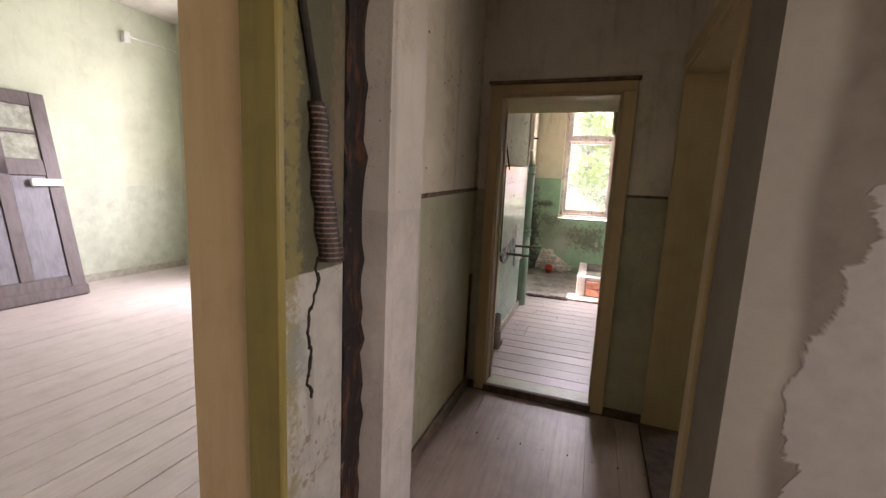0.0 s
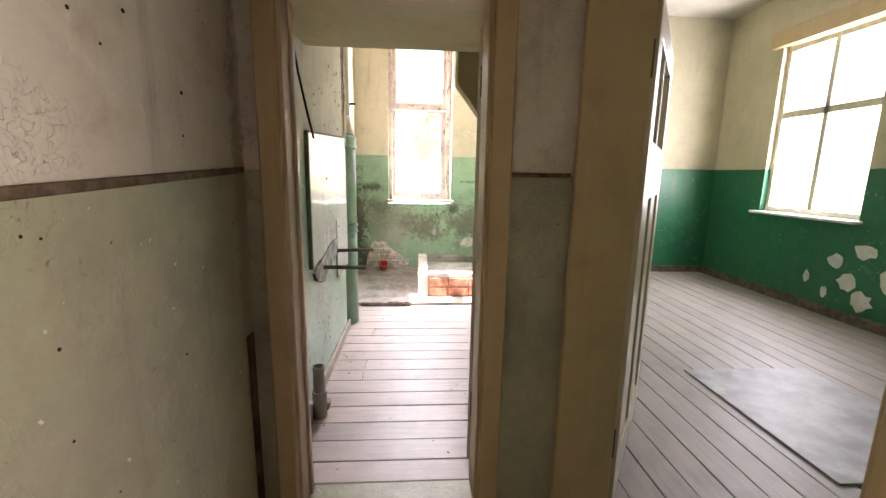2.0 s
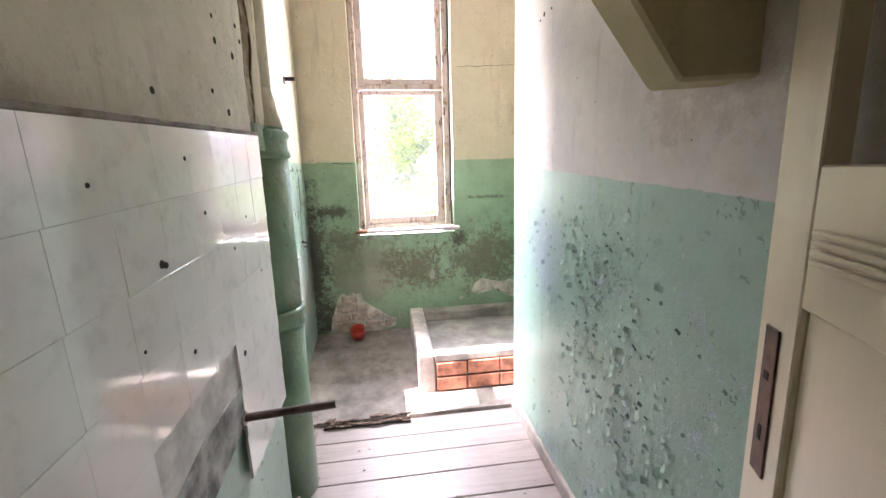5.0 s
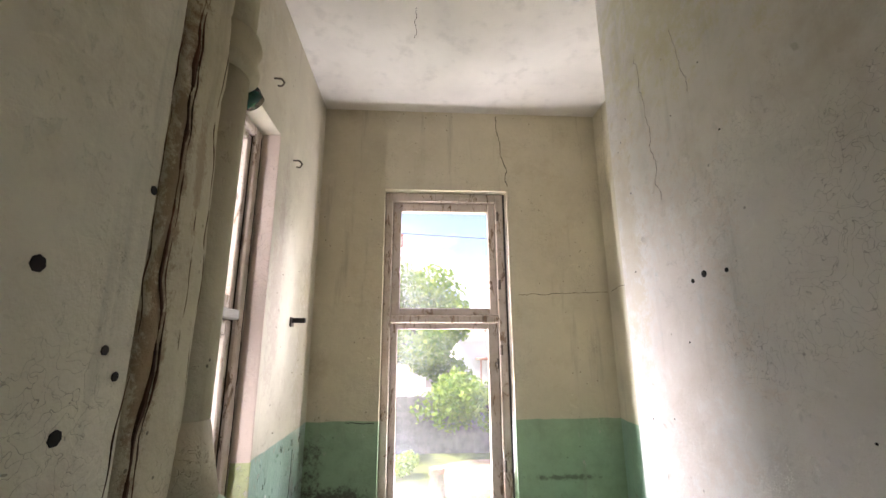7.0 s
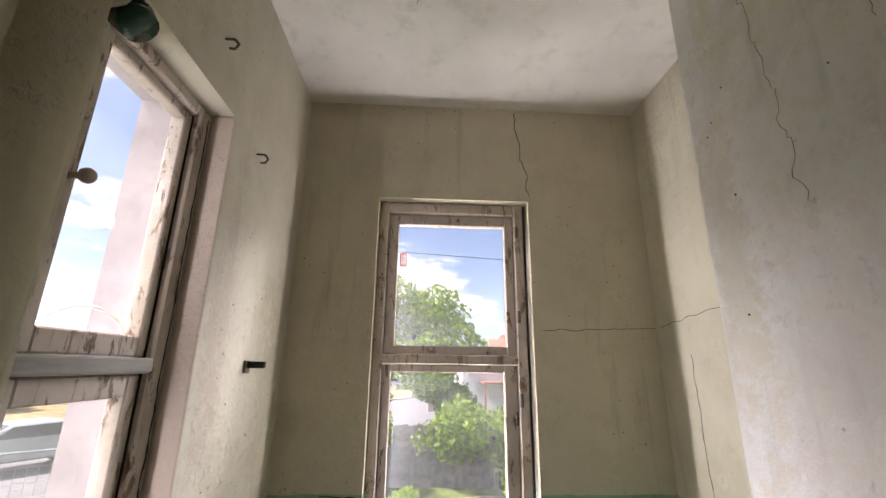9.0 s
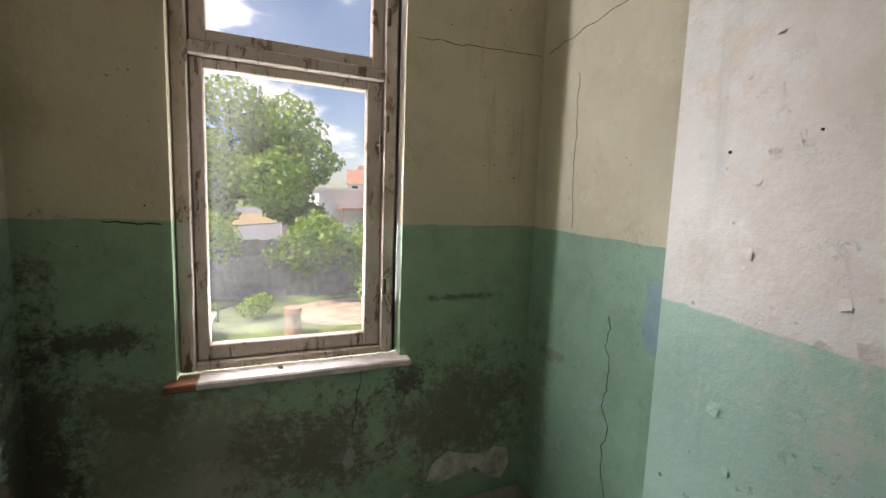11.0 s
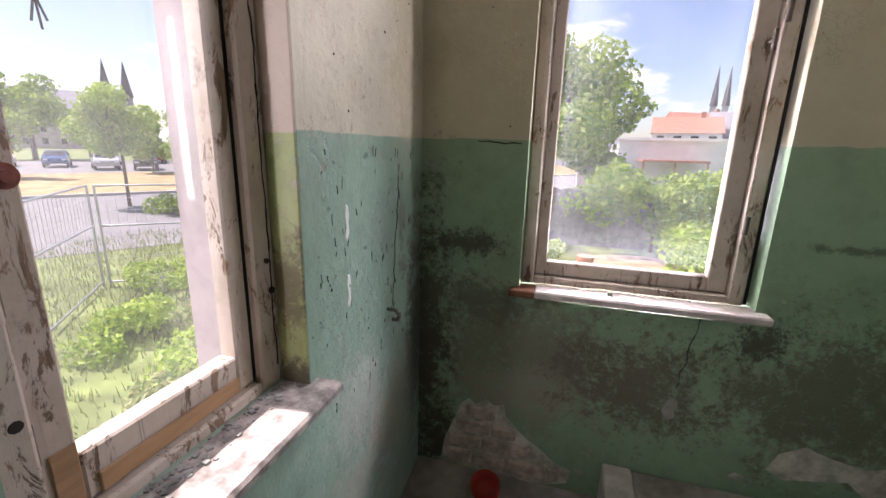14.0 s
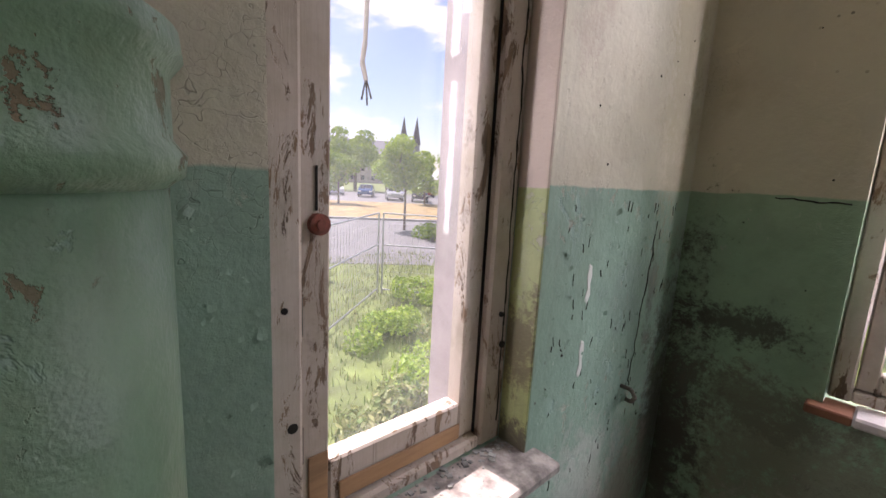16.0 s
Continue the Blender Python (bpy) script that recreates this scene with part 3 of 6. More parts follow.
wall("wall_room_far", 1, (2.0, 9.4, -0.06), (5.0, 9.75, H), [], M["room"], "dark green and ochre room wall")
wall("wall_room_near", 1, (1.42, 3.842, -0.06), (5.0, 3.90, H), [], M["room"], "room wall behind the doorway")
wall("wall_entry_back", 1, (0.03, 0.2, -0.06), (2.6, 0.5, H), [], M["plaster"], "plain entry wall")
# unseen opening, put here for the added entry light
wall("wall_entry_east", 0, (2.6, 0.2, -0.06), (2.9, 3.5, H), [(1.78, 2.72, -0.06, 2.15)], M["plaster"], "plain entry wall")
wall("wall_left_far", 0, (-5.55, 0.5, -0.06), (-5.25, 7.1, H), [], M["left_room"], "pale green room wall with peeling paint")
wall("wall_left_end", 1, (-5.25, 6.9, -0.06), (-0.56, 7.1, H), [(-4.0, -2.4, 0.95, 2.85)], M["left_room"], "pale room wall with a window")
wall("wall_left_back", 1, (-5.25, 0.2, -0.06), (-0.3, 0.5, H), [], M["left_room"], "pale room wall")
wall("wall_left_inner", 0, (-0.36, 3.33, -0.06), (-0.30, 6.9, H), [], M["left_room"], "pale room wall")
wall("wall_left_corner", 0, (-0.56, 6.9, -0.06), (-0.30, 7.1, H), [], M["left_room"], "pale room corner")
tagged(link_mesh("ceiling", boxes(((-5.56, 0.2, H), (5.36, 7.1, H + 0.2)), ((-0.51, 7.1, H), (5.36, 9.09, H + 0.2)), ((2.0, 9.09, H), (5.36, 9.75, H + 0.2))), M["ceiling"]), "stained white limewash ceiling with cracks", "ceiling", kind="structure")
tagged(link_mesh("floor", boxes(((-5.56, 0.2, -1.3), (5.36, 7.1, -0.064)), ((-0.55, 7.1, -1.3), (5.36, 9.09, -0.064)), ((2.0, 9.09, -1.3), (5.36, 9.75, -0.064))), M["concrete"]), "rough subfloor under the boards", "floor", kind="structure")
tagged(link_mesh("ground", boxes(((-400, -400, -1.4), (400, 400, -1.2))), M["grass"]), "dry grassy ground", "ground", kind="structure")

# ---- openings: doors and windows ----


def one(lo, hi):
    return boxes((lo, hi))


def place(name, label, category, kind="structure"):
    return tagged(new(name), label, category, kind=kind)


# the doorway from hall to kitchen
d1 = place("door_frame_1", "cream-painted wooden door frame with worn edges", "door frame")
CY0, CY1 = 4.952, 4.985
part("casing", one((0.072, CY0, -0.045), (0.146, CY1, 2.0)), M["cream"], d1, bevel=0.006)
part("casing", one((0.876, CY0, -0.045), (0.958, CY1, 2.0)), M["cream"], d1, bevel=0.006)
part("head_casing", one((0.072, CY0 + 0.002, 2.0), (0.958, CY1, 2.062)), M["cream"], d1, bevel=0.006)
part("cap_moulding", one((0.060, CY0 - 0.012, 2.063), (0.970, CY1, 2.083)), M["darktrim"], d1, bevel=0.005)
part("jamb", one((0.130, CY1, 0.0), (0.158, 5.132, 1.985)), M["litjamb"], d1, bevel=0.003)
part("jamb", one((0.864, CY1, 0.0), (0.892, 5.132, 1.985)), M["cream"], d1, bevel=0.003)
part("stop", one((0.158, 5.07, 0.0), (0.172, 5.10, 1.97)), M["litjamb"], d1, bevel=0.003)
part("head", one((0.130, CY1, 1.985), (0.892, 5.132, 2.012)), M["cream"], d1, bevel=0.003)
part("threshold", one((0.02, 4.955, -0.058), (1.2, 5.13, -0.002)), M["threshold"], d1, "dark worn timber threshold", bevel=0.004)
part("kitchen_casing", one((0.03, 5.132, 0.0), (0.135, 5.150, 2.03)), M["litjamb"], d1, bevel=0.004)
part("split", one((0.100, 5.150, 0.42), (0.118, 5.153, 0.98)), M["dark"], d1, "long dark split in the board")

# the open kitchen door, turned back against the wall
DL, DT = 0.80, 0.04
leaf = thing("panelled_door", (0.0, 0.0, 0.0), "pale cream panelled door standing open, glazed top missing", "door")


def leaf_part(name, lo, hi, mat, label="", bevel=0.003, parent=None):
    bm = one(lo, hi)
    return part(name, bm, mat, parent or leaf, label, bevel)


leaf_part("stile", (0.0, 0, 0.012), (0.115, DT, 1.97), M["pale"])
leaf_part("stile", (DL - 0.115, 0, 0.012), (DL, DT, 1.97), M["pale"])
leaf_part("rail", (0.115, 0.001, 0.012), (DL - 0.115, DT - 0.001, 0.20), M["pale"])
leaf_part("rail", (0.115, 0.001, 1.275), (DL - 0.115, DT - 0.001, 1.50), M["pale"])
leaf_part("rail", (0.115, 0.001, 1.86), (DL - 0.115, DT - 0.001, 1.97), M["pale"])
leaf_part("muntin", (0.345, 0.001, 0.20), (0.455, DT - 0.001, 1.275), M["pale"])
leaf_part("panel", (0.112, 0.012, 0.197), (0.348, DT - 0.012, 1.278), M["pale"])
leaf_part("panel", (0.452, 0.012, 0.197), (DL - 0.112, DT - 0.012, 1.278), M["pale"])
for k in range(4):
    leaf_part("moulding", (0.135, DT, 1.352 + 0.015 * k), (DL - 0.135, DT + 0.010, 1.361 + 0.015 * k), M["pale"], bevel=0.002)
leaf_part("glazing_bar", (0.385, 0.008, 1.50), (0.415, DT - 0.008, 1.86), M["pale"])
for u in (0.113, 0.347, 0.453, DL - 0.119):
    leaf_part("groove", (u, DT - 0.0135, 0.20), (u + 0.006, DT - 0.0105, 1.275), M["cream"], bevel=0)
plate = leaf_part("lock_plate", (DL - 0.075, DT, 0.93), (DL - 0.030, DT + 0.004, 1.22), M["rustplate"], "rusty brown lock plate", 0.002)
leaf_part("keyhole", (DL - 0.057, DT + 0.0042, 1.00), (DL - 0.047, DT + 0.0052, 1.03), M["black"], parent=plate, bevel=0)
leaf_part("spindle_hole", (DL - 0.060, DT + 0.0042, 1.12), (DL - 0.044, DT + 0.0052, 1.136), M["black"], parent=plate, bevel=0)
for z in (0.25, 1.70):
    bm = bmesh.new()
    rod(bm, (-0.006, 0.02, z), (-0.006, 0.02, z + 0.12), 0.009)
    part("hinge", bm, M["iron"], leaf, "rusty hinge")
leaf_dir = Vector((1.203 - 0.905, 5.985 - 5.245, 0)).normalized()
leaf.matrix_world = Matrix.Translation((0.905, 5.245, 0)) @ Matrix.Rotation(math.atan2(leaf_dir.y, leaf_dir.x), 4, "Z")

# the doorway into the side room
d2 = place("door_frame_2", "cream-painted wooden door frame of the side room", "door frame")
part("jamb", one((1.185, 4.930, -0.05), (1.425, 4.957, 2.10)), M["cream"], d2, bevel=0.004)
part("jamb", one((1.185, 3.865, -0.05), (1.425, 3.890, 2.10)), M["cream"], d2, bevel=0.004)
part("casing", one((1.160, 3.785, -0.05), (1.186, 3.868, 2.19)), M["cream"], d2, bevel=0.006)
part("head", one((1.185, 3.890, 2.075), (1.425, 4.930, 2.10)), M["cream"], d2, bevel=0.004)
part("head_casing", one((1.178, 3.865, 2.10), (1.2, 4.950, 2.19)), M["cream"], d2, bevel=0.006)
part("threshold", one((1.17, 3.890, -0.06), (1.44, 4.930, -0.030)), M["threshold"], d2, "dark worn timber threshold", bevel=0.004)
leaf2 = copy_thing(leaf, Matrix.Translation((1.452, 4.945, -0.02)) @ Matrix.Rotation(math.atan2(0.83, 0.56), 4, "Z") @ Matrix.Diagonal((1.2, 1, 1.03, 1)))
tagged(leaf2, "pale cream panelled door standing open in a side room", "door")

# lowered soffit and haunch over the kitchen door
sof = place("soffit", "ochre plastered lowered soffit over the kitchen door", "soffit")
part("slab", one((KL, 5.131, 2.04), (KR, 5.87, 2.62)), M["ochre"], sof, bevel=0.008)
bm = bmesh.new()
prof = [(KR, 1.675), (1.06, 1.665), (0.86, 1.93), (0.86, 2.62), (KR, 2.62)]
va = [bm.verts.new((x, 6.13, z)) for x, z in prof]
vb = [bm.verts.new((x, 6.235 + 0.06 * max(0, z - 1.69), z)) for x, z in prof]
bm.faces.new(va)
bm.faces.new(vb[::-1])
for i in range(5):
    bm.faces.new((va[i], va[(i + 1) % 5], vb[(i + 1) % 5], vb[i]))
part("haunch", bm, M["ochre"], sof, "sloping plastered haunch", bevel=0.008)


def sash(win, axis, at, u0, u1, z0, z1, stile, name="sash", mat=None):
    """A sash with its four members and a pane; axis is the one across it."""
    mat = mat or M["windowwood"]
    t = 0.022

    def b(nm, a0, a1, c0, c1, m, depth=t, shadow=True):
        lo, hi = [0, 0, c0], [0, 0, c1]
        lo[axis], hi[axis] = at - depth, at + depth
        lo[1 - axis], hi[1 - axis] = a0, a1
        return part(nm, one(lo, hi), m, win, bevel=0.004 if depth > 0.01 else 0)

    s0, s1, r0, r1 = stile
    b("sash_stile", u0, u0 + s0, z0, z1, mat)
    b("sash_stile", u1 - s1, u1, z0, z1, mat)
    b("sash_rail", u0 + s0, u1 - s1, z0, z0 + r0, mat, t - 0.001)
    b("sash_rail", u0 + s0, u1 - s1, z1 - r1, z1, mat, t - 0.001)
    p = b("pane", u0 + s0 - 0.004, u1 - s1 + 0.004, z0 + r0 - 0.004, z1 - r1 + 0.004, M["glass"], 0.002)
    p.visible_shadow = False
    return p


# tall far window
w1 = place("window_1", "tall weathered wooden window, flaking paint, two panes", "window")
part("window_frame", one((0.267, 8.84, 1.045), (0.315, 8.91, 2.985)), M["windowwood"], w1, bevel=0.005)
part("window_frame", one((0.985, 8.84, 1.045), (1.035, 8.91, 2.985)), M["windowwood"], w1, bevel=0.005)
part("window_frame", one((0.315, 8.841, 2.925), (0.985, 8.909, 2.985)), M["windowwood"], w1, bevel=0.005)
part("window_frame", one((0.315, 8.841, 1.045), (0.985, 8.909, 1.078)), M["windowwood"], w1, bevel=0.005)
part("transom", one((0.315, 8.838, 2.142), (0.985, 8.912, 2.19)), M["windowwood"], w1, bevel=0.006)
part("gap", one((1.035, 8.85, 1.05), (1.048, 8.90, 2.985)), M["black"], w1, "dark gap beside the frame")
sash(w1, 1, 8.882, 0.317, 0.983, 1.08, 2.140, (0.042, 0.064, 0.055, 0.035))
sash(w1, 1, 8.882, 0.317, 0.983, 2.192, 2.923, (0.053, 0.047, 0.042, 0.058))
part("window_sill", one((0.328, 8.735, 1.018), (1.092, 8.845, 1.046)), M["sill"], w1, "flaking white sill board", bevel=0.006)
part("sill_stub", one((0.232, 8.745, 1.014), (0.328, 8.845, 1.040)), M["redwood"], w1, "bare red-brown stub of the sill", bevel=0.004)
for z in (1.30, 1.95, 2.35, 2.8):
    bm = bmesh.new()
    rod(bm, (0.995, 8.834, z), (0.995, 8.834, z + 0.06), 0.008)
    part("hinge", bm, M["iron"], w1, "rusty hinge")
bm = bmesh.new()
rod(bm, (0.968, 8.858, 1.90), (0.968, 8.825, 1.90), 0.008)
rod(bm, (0.968, 8.825, 1.87), (0.968, 8.825, 1.93), 0.006)
part("catch", bm, M["iron"], w1, "rusty catch")

# side window
w2 = place("window_2", "narrow weathered side window with bare wood and rust", "window")
X2 = -0.258
part("window_frame", one((-0.30, 7.462, 1.0), (-0.205, 7.527, 2.925)), M["windowwood"], w2, bevel=0.006)
part("window_frame", one((-0.30, 7.935, 1.0), (-0.215, 8.003, 2.925)), M["windowwood"], w2, bevel=0.006)
part("window_frame", one((-0.299, 7.527, 2.885), (-0.216, 7.935, 2.925)), M["windowwood"], w2, bevel=0.006)
part("window_frame", one((-0.299, 7.527, 1.0), (-0.216, 7.935, 1.03)), M["windowwood"], w2, bevel=0.006)
part("transom", one((-0.302, 7.527, 2.105), (-0.208, 7.935, 2.145)), M["greywood"], w2, bevel=0.006)
sash(w2, 0, X2, 7.531, 7.932, 1.032, 2.103, (0.052, 0.045, 0.082, 0.055))
sash(w2, 0, X2, 7.531, 7.932, 2.147, 2.883, (0.060, 0.034, 0.052, 0.028))
part("bare_rail", one((X2 + 0.0215, 7.60, 1.034), (X2 + 0.027, 7.886, 1.070)), M["orangewood"], w2, "bare orange wood of the lower rail", bevel=0.002)
part("bare_stile", one((X2 + 0.0225, 7.545, 1.033), (X2 + 0.0265, 7.580, 1.14)), M["orangewood"], w2, "bare orange wood", bevel=0.002)
part("window_sill", one((-0.218, 7.45, 0.972), (-0.072, 8.045, 1.000)), M["dustysill"], w2, "dusty peeling sill board", bevel=0.007)
part("outer_sill", one((-0.47, 7.44, 0.93), (-0.31, 8.03, 0.958)), M["stone"], w2, "pale stone outer sill", bevel=0.01)
bm = bmesh.new()
rod(bm, (X2 + 0.02, 7.562, 1.515), (X2 + 0.034, 7.562, 1.515), 0.016, 16)
rod(bm, (X2 + 0.034, 7.562, 1.515), (X2 + 0.040, 7.562, 1.515), 0.008, 10)
part("escutcheon", bm, M["redrust"], w2, "round red rusty escutcheon")
bm = bmesh.new()
rod(bm, (X2 + 0.024, 7.560, 1.535), (X2 + 0.024, 7.560, 1.60), 0.002, 6)
part("wire", bm, M["black"], w2)
for z in (1.14, 1.35):
    bm = bmesh.new()
    rod(bm, (X2 + 0.03, 7.529, z), (X2 + 0.03, 7.529, z + 0.06), 0.007)
    part("hinge", bm, M["iron"], w2, "rusty hinge")
bm = bmesh.new()
rod(bm, (X2 + 0.02, 7.56, 2.50), (X2 + 0.06, 7.56, 2.50), 0.008)
bmesh.ops.create_uvsphere(bm, u_segments=12, v_segments=8, radius=0.017, matrix=Matrix.Translation((X2 + 0.068, 7.56, 2.50)))
part("knob", bm, M["windowwood"], w2, "small turned window knob", smooth=True)
for y, z, r in ((7.51, 1.22, 0.008), (7.50, 1.40, 0.005), (7.965, 1.31, 0.006), (7.975, 1.24, 0.008)):
    bm = bmesh.new()
    rod(bm, (-0.208, y, z), (-0.2035, y, z), r, 9)
    part("knot_hole", bm, M["black"], w2)

M["reveal"] = painted_wall("reveal_paint", (0.36, 0.40, 0.17), (0.58, 0.47, 0.39), 1.582, chips=0.6, dirt=0.6, crackle=0.6, older=(0.30, 0.36, 0.20), streak=0.5, mould_and_shading=(((-0.2, 8.0, 1.25), (0.2, 0.3, 0.16), 0.85, (0.13, 0.10, 0.06)), ((-0.2, 8.0, 1.0), (0.2, 0.3, 0.10), 0.9, (0.10, 0.08, 0.06))))
part("reveal_lining", one((-0.214, 7.997, 1.002), (SIDE + 0.001, 8.004, 2.928)), M["reveal"], w2, "yellow-green painted window reveal, pinkish above", bevel=0.002)
part("gap", one((-0.262, 7.5265, 1.03), (-0.2335, 7.5315, 2.885)), M["black"], w2, "dark gap between sash and frame")
part("gap", one((-0.262, 7.9315, 1.03), (-0.2335, 7.9355, 2.885)), M["black"], w2, "dark gap between sash and frame")

rng4 = random.Random(5)
bm = bmesh.new()
for k in range(150):
    y = rng4.uniform(7.50, 8.02)
    x = -0.213 + abs(rng4.gauss(0, 0.03))
    s = rng4.uniform(0.0015, 0.006)
    vs = box(bm, (x - s, y - s * 0.7, 1.0), (x + s, y + s, 1.0 + s * 0.8))
    bmesh.ops.rotate(bm, verts=vs, cent=(x, y, 1.0), matrix=Matrix.Rotation(rng4.uniform(0, 3), 3, "Z"))
tagged(link_mesh("sill_dirt", bm, M["mortar"]), "crumbs of dirt and flaked paint on the sill", "debris", kind="stuff")

# double window of the side room
w3 = place("window_3", "white double casement window with green bar", "window")
for y0, y1, z0, z1 in ((7.285, 7.34, 0.99, 2.93), (8.44, 8.495, 0.99, 2.93), (7.34, 8.44, 2.87, 2.93), (7.34, 8.44, 0.99, 1.05), (7.34, 8.44, 2.10, 2.18), (7.86, 7.92, 1.05, 2.87)):
    part("window_frame", one((5.06, y0, z0), (5.13, y1, z1)), M["roomwindow"], w3, bevel=0.006)
for y0, y1 in ((7.34, 7.86), (7.92, 8.44)):
    for z0, z1 in ((1.05, 2.10), (2.18, 2.87)):
        part("pane", one((5.093, y0, z0), (5.097, y1, z1)), M["glass"], w3).visible_shadow = False
part("window_sill", one((4.90, 7.24, 0.955), (5.06, 8.56, 0.988)), M["white"], w3, bevel=0.008)
part("pelmet", one((4.93, 7.20, 2.93), (5.0, 8.62, 3.12)), M["cream"], w3, "cream blind box", bevel=0.008)

# left room window
w4 = place("window_4", "white wooden window of the pale room", "window")
for x0, x1, z0, z1 in ((-4.0, -3.94, 0.95, 2.85), (-2.46, -2.4, 0.95, 2.85), (-3.23, -3.17, 1.0, 2.8), (-3.94, -2.46, 2.79, 2.85), (-3.94, -2.46, 0.95, 1.01)):
    part("window_frame", one((x0, 6.98, z0), (x1, 7.04, z1)), M["white"], w4, bevel=0.006)

d4 = place("door_frame_4", "orange-brown wooden door casing in the entry", "door frame")
part("casing", one((1.636, 3.462, -0.05), (1.75, 3.4885, 2.15)), M["orangewood"], d4, bevel=0.005)
part("jamb", one((1.75, 3.470, -0.05), (1.80, 3.4885, 2.15)), M["orangewood"], d4, bevel=0.004)

# pale room doorway lining
d3 = place("door_frame_3", "beige-painted door lining with a knot mark", "door frame")
part("lining", one((-0.302, 3.045, -0.05), (-0.085, 3.062, 2.1)), M["beige"], d3, bevel=0.005)
part("rebate", one((-0.085, 3.035, -0.05), (0.034, 3.063, 2.1)), M["olive"], d3, "olive-yellow painted rebate", bevel=0.005)
part("lining", one((-0.302, 2.098, -0.05), (0.034, 2.115, 2.1)), M["beige"], d3, bevel=0.005)
part("head", one((-0.302, 2.115, 2.083), (0.034, 3.035, 2.1)), M["beige"], d3, bevel=0.005)

# ---- trim ----
base = place("baseboard", "dusty painted skirting boards", "skirting")
part("skirting", one((KL, 5.153, 0.0), (KL + 0.022, 7.06, 0.085)), M["skirt"], base, bevel=0.006)
part("skirting", one((KR - 0.022, 6.08, 0.0), (KR, 7.72, 0.085)), M["skirt"], base, bevel=0.006)
part("skirting", one((0.012, 3.78, -0.05), (0.034, 4.95, 0.045)), M["skirtdark"], base, bevel=0.006)
part("skirting", one((4.975, 3.9, -0.05), (5.0, 9.375, 0.06)), M["skirtdark"], base, bevel=0.006)
part("skirting", one((2.02, 9.375, -0.05), (5.0, 9.4, 0.06)), M["skirtdark"], base, bevel=0.006)
part("skirting", one((-5.25, 0.6, -0.05), (-5.225, 6.88, 0.06)), M["skirtpale"], base, bevel=0.006)
rail = place("dado_strip", "thin dark wooden strip along the dado line", "trim")
bm = boxes(((0.010, 3.76, -0.011), (0.020, 4.96, 0.011)))
for v in bm.verts:
    v.co.z += 1.361 + (v.co.y - 4.4) * 0.0455
part("strip", bm, M["strip"], rail, bevel=0.003)
part("strip", one((0.958, 4.974, 1.378), (1.185, 4.985, 1.394)), M["strip"], rail, bevel=0.003)
# dark strip added for the shaded return beside the door casing
part("corner_shade", one((0.010, 4.90, -0.04), (0.020, 4.951, 0.80)), M["rot"], rail, "dark red-brown strip standing for the shaded corner", bevel=0.004)

# ---- things in the hall and the entry ----
post = thing("charred_timber_post", (0.0, 3.51, -0.06), "blackened rotten timber post set in the wall", "post")
bm = boxes(((-0.28, 3.332, -0.06), (0.034, 3.463, H)))
bmesh.ops.subdivide_edges(bm, edges=[e for e in bm.edges if abs(e.verts[0].co.z - e.verts[1].co.z) > 1], cuts=60, use_grid_fill=True)
random.seed(4)
for v in bm.verts:
    if v.co.x > 0:
        v.co.x += random.uniform(-0.016, 0.006)
    if v.co.y < 3.4:
        v.co.y += random.uniform(-0.006, 0.02)
part("timber", bm, M["dark"], post)
coil = thing("corrugated_conduit", (0.03, 3.26, 1.17), "brown striped corrugated cable conduit hanging from the wall", "cable conduit")
bm = bmesh.new()
stripe = bmesh.new()
core = []
for k in range(30):
    z = 1.157 + k * 0.015
    y = 3.235 - 0.06 * math.sin(k / 29 * 1.5) + 0.006 * math.sin(k * 0.8)
    r = 0.040 - 0.016 * k / 29
    rod(bm, (0.050, y, z), (0.050, y, z + 0.0105), r, 14)
    core.append([stripe.verts.new((0.050 + r * 0.93 * math.cos(a), y + r * 0.93 * math.sin(a), z + 0.005)) for a in (i * math.tau / 14 for i in range(14))])
for a, b in zip(core, core[1:]):
    for i in range(14):
        stripe.faces.new((a[i], a[(i + 1) % 14], b[(i + 1) % 14], b[i]))
part("ribs", bm, M["conduit"], coil)
part("grooves", stripe, M["conduit_pale"], coil, "pale dusty grooves")
bm = bmesh.new()
pts = [(0.050, 3.175, 1.60), (0.044, 3.155, 1.70), (0.042, 3.12, 1.84), (0.040, 3.10, 2.2), (0.038, 3.11, 2.6)]
for a, b in zip(pts, pts[1:]):
    rod(bm, a, b, 0.011, 8)
part("cable", bm, M["black"], coil, "black cable")


def crack(name, pts, r, mat=None, parent=None):
    bm = bmesh.new()
    for a, b in zip(pts, pts[1:]):
        rod(bm, a, b, r * random.uniform(0.6, 1.2), 5)
    ob = link_mesh(name, bm, mat or M["black"], parent)
    if parent is None:
        tagged(ob, "dark jagged crack in old plaster", "crack", kind="structure")
    return ob


def jag(a, b, n, amp, axis):
    """Points of a jagged line from a to b that keeps to a wall across the axis."""
    a, b = Vector(a), Vector(b)
    out, seed = [], random.uniform(0, 99)
    for i in range(n + 1):
        p = a.lerp(b, i / n)
        if 0 < i < n:
            for k in range(3):
                if k != axis:
                    p[k] += 2.2 * amp * noise.noise((i * 0.28, seed, k)) + random.uniform(-amp, amp) * 0.4
        out.append(tuple(p))
    return out


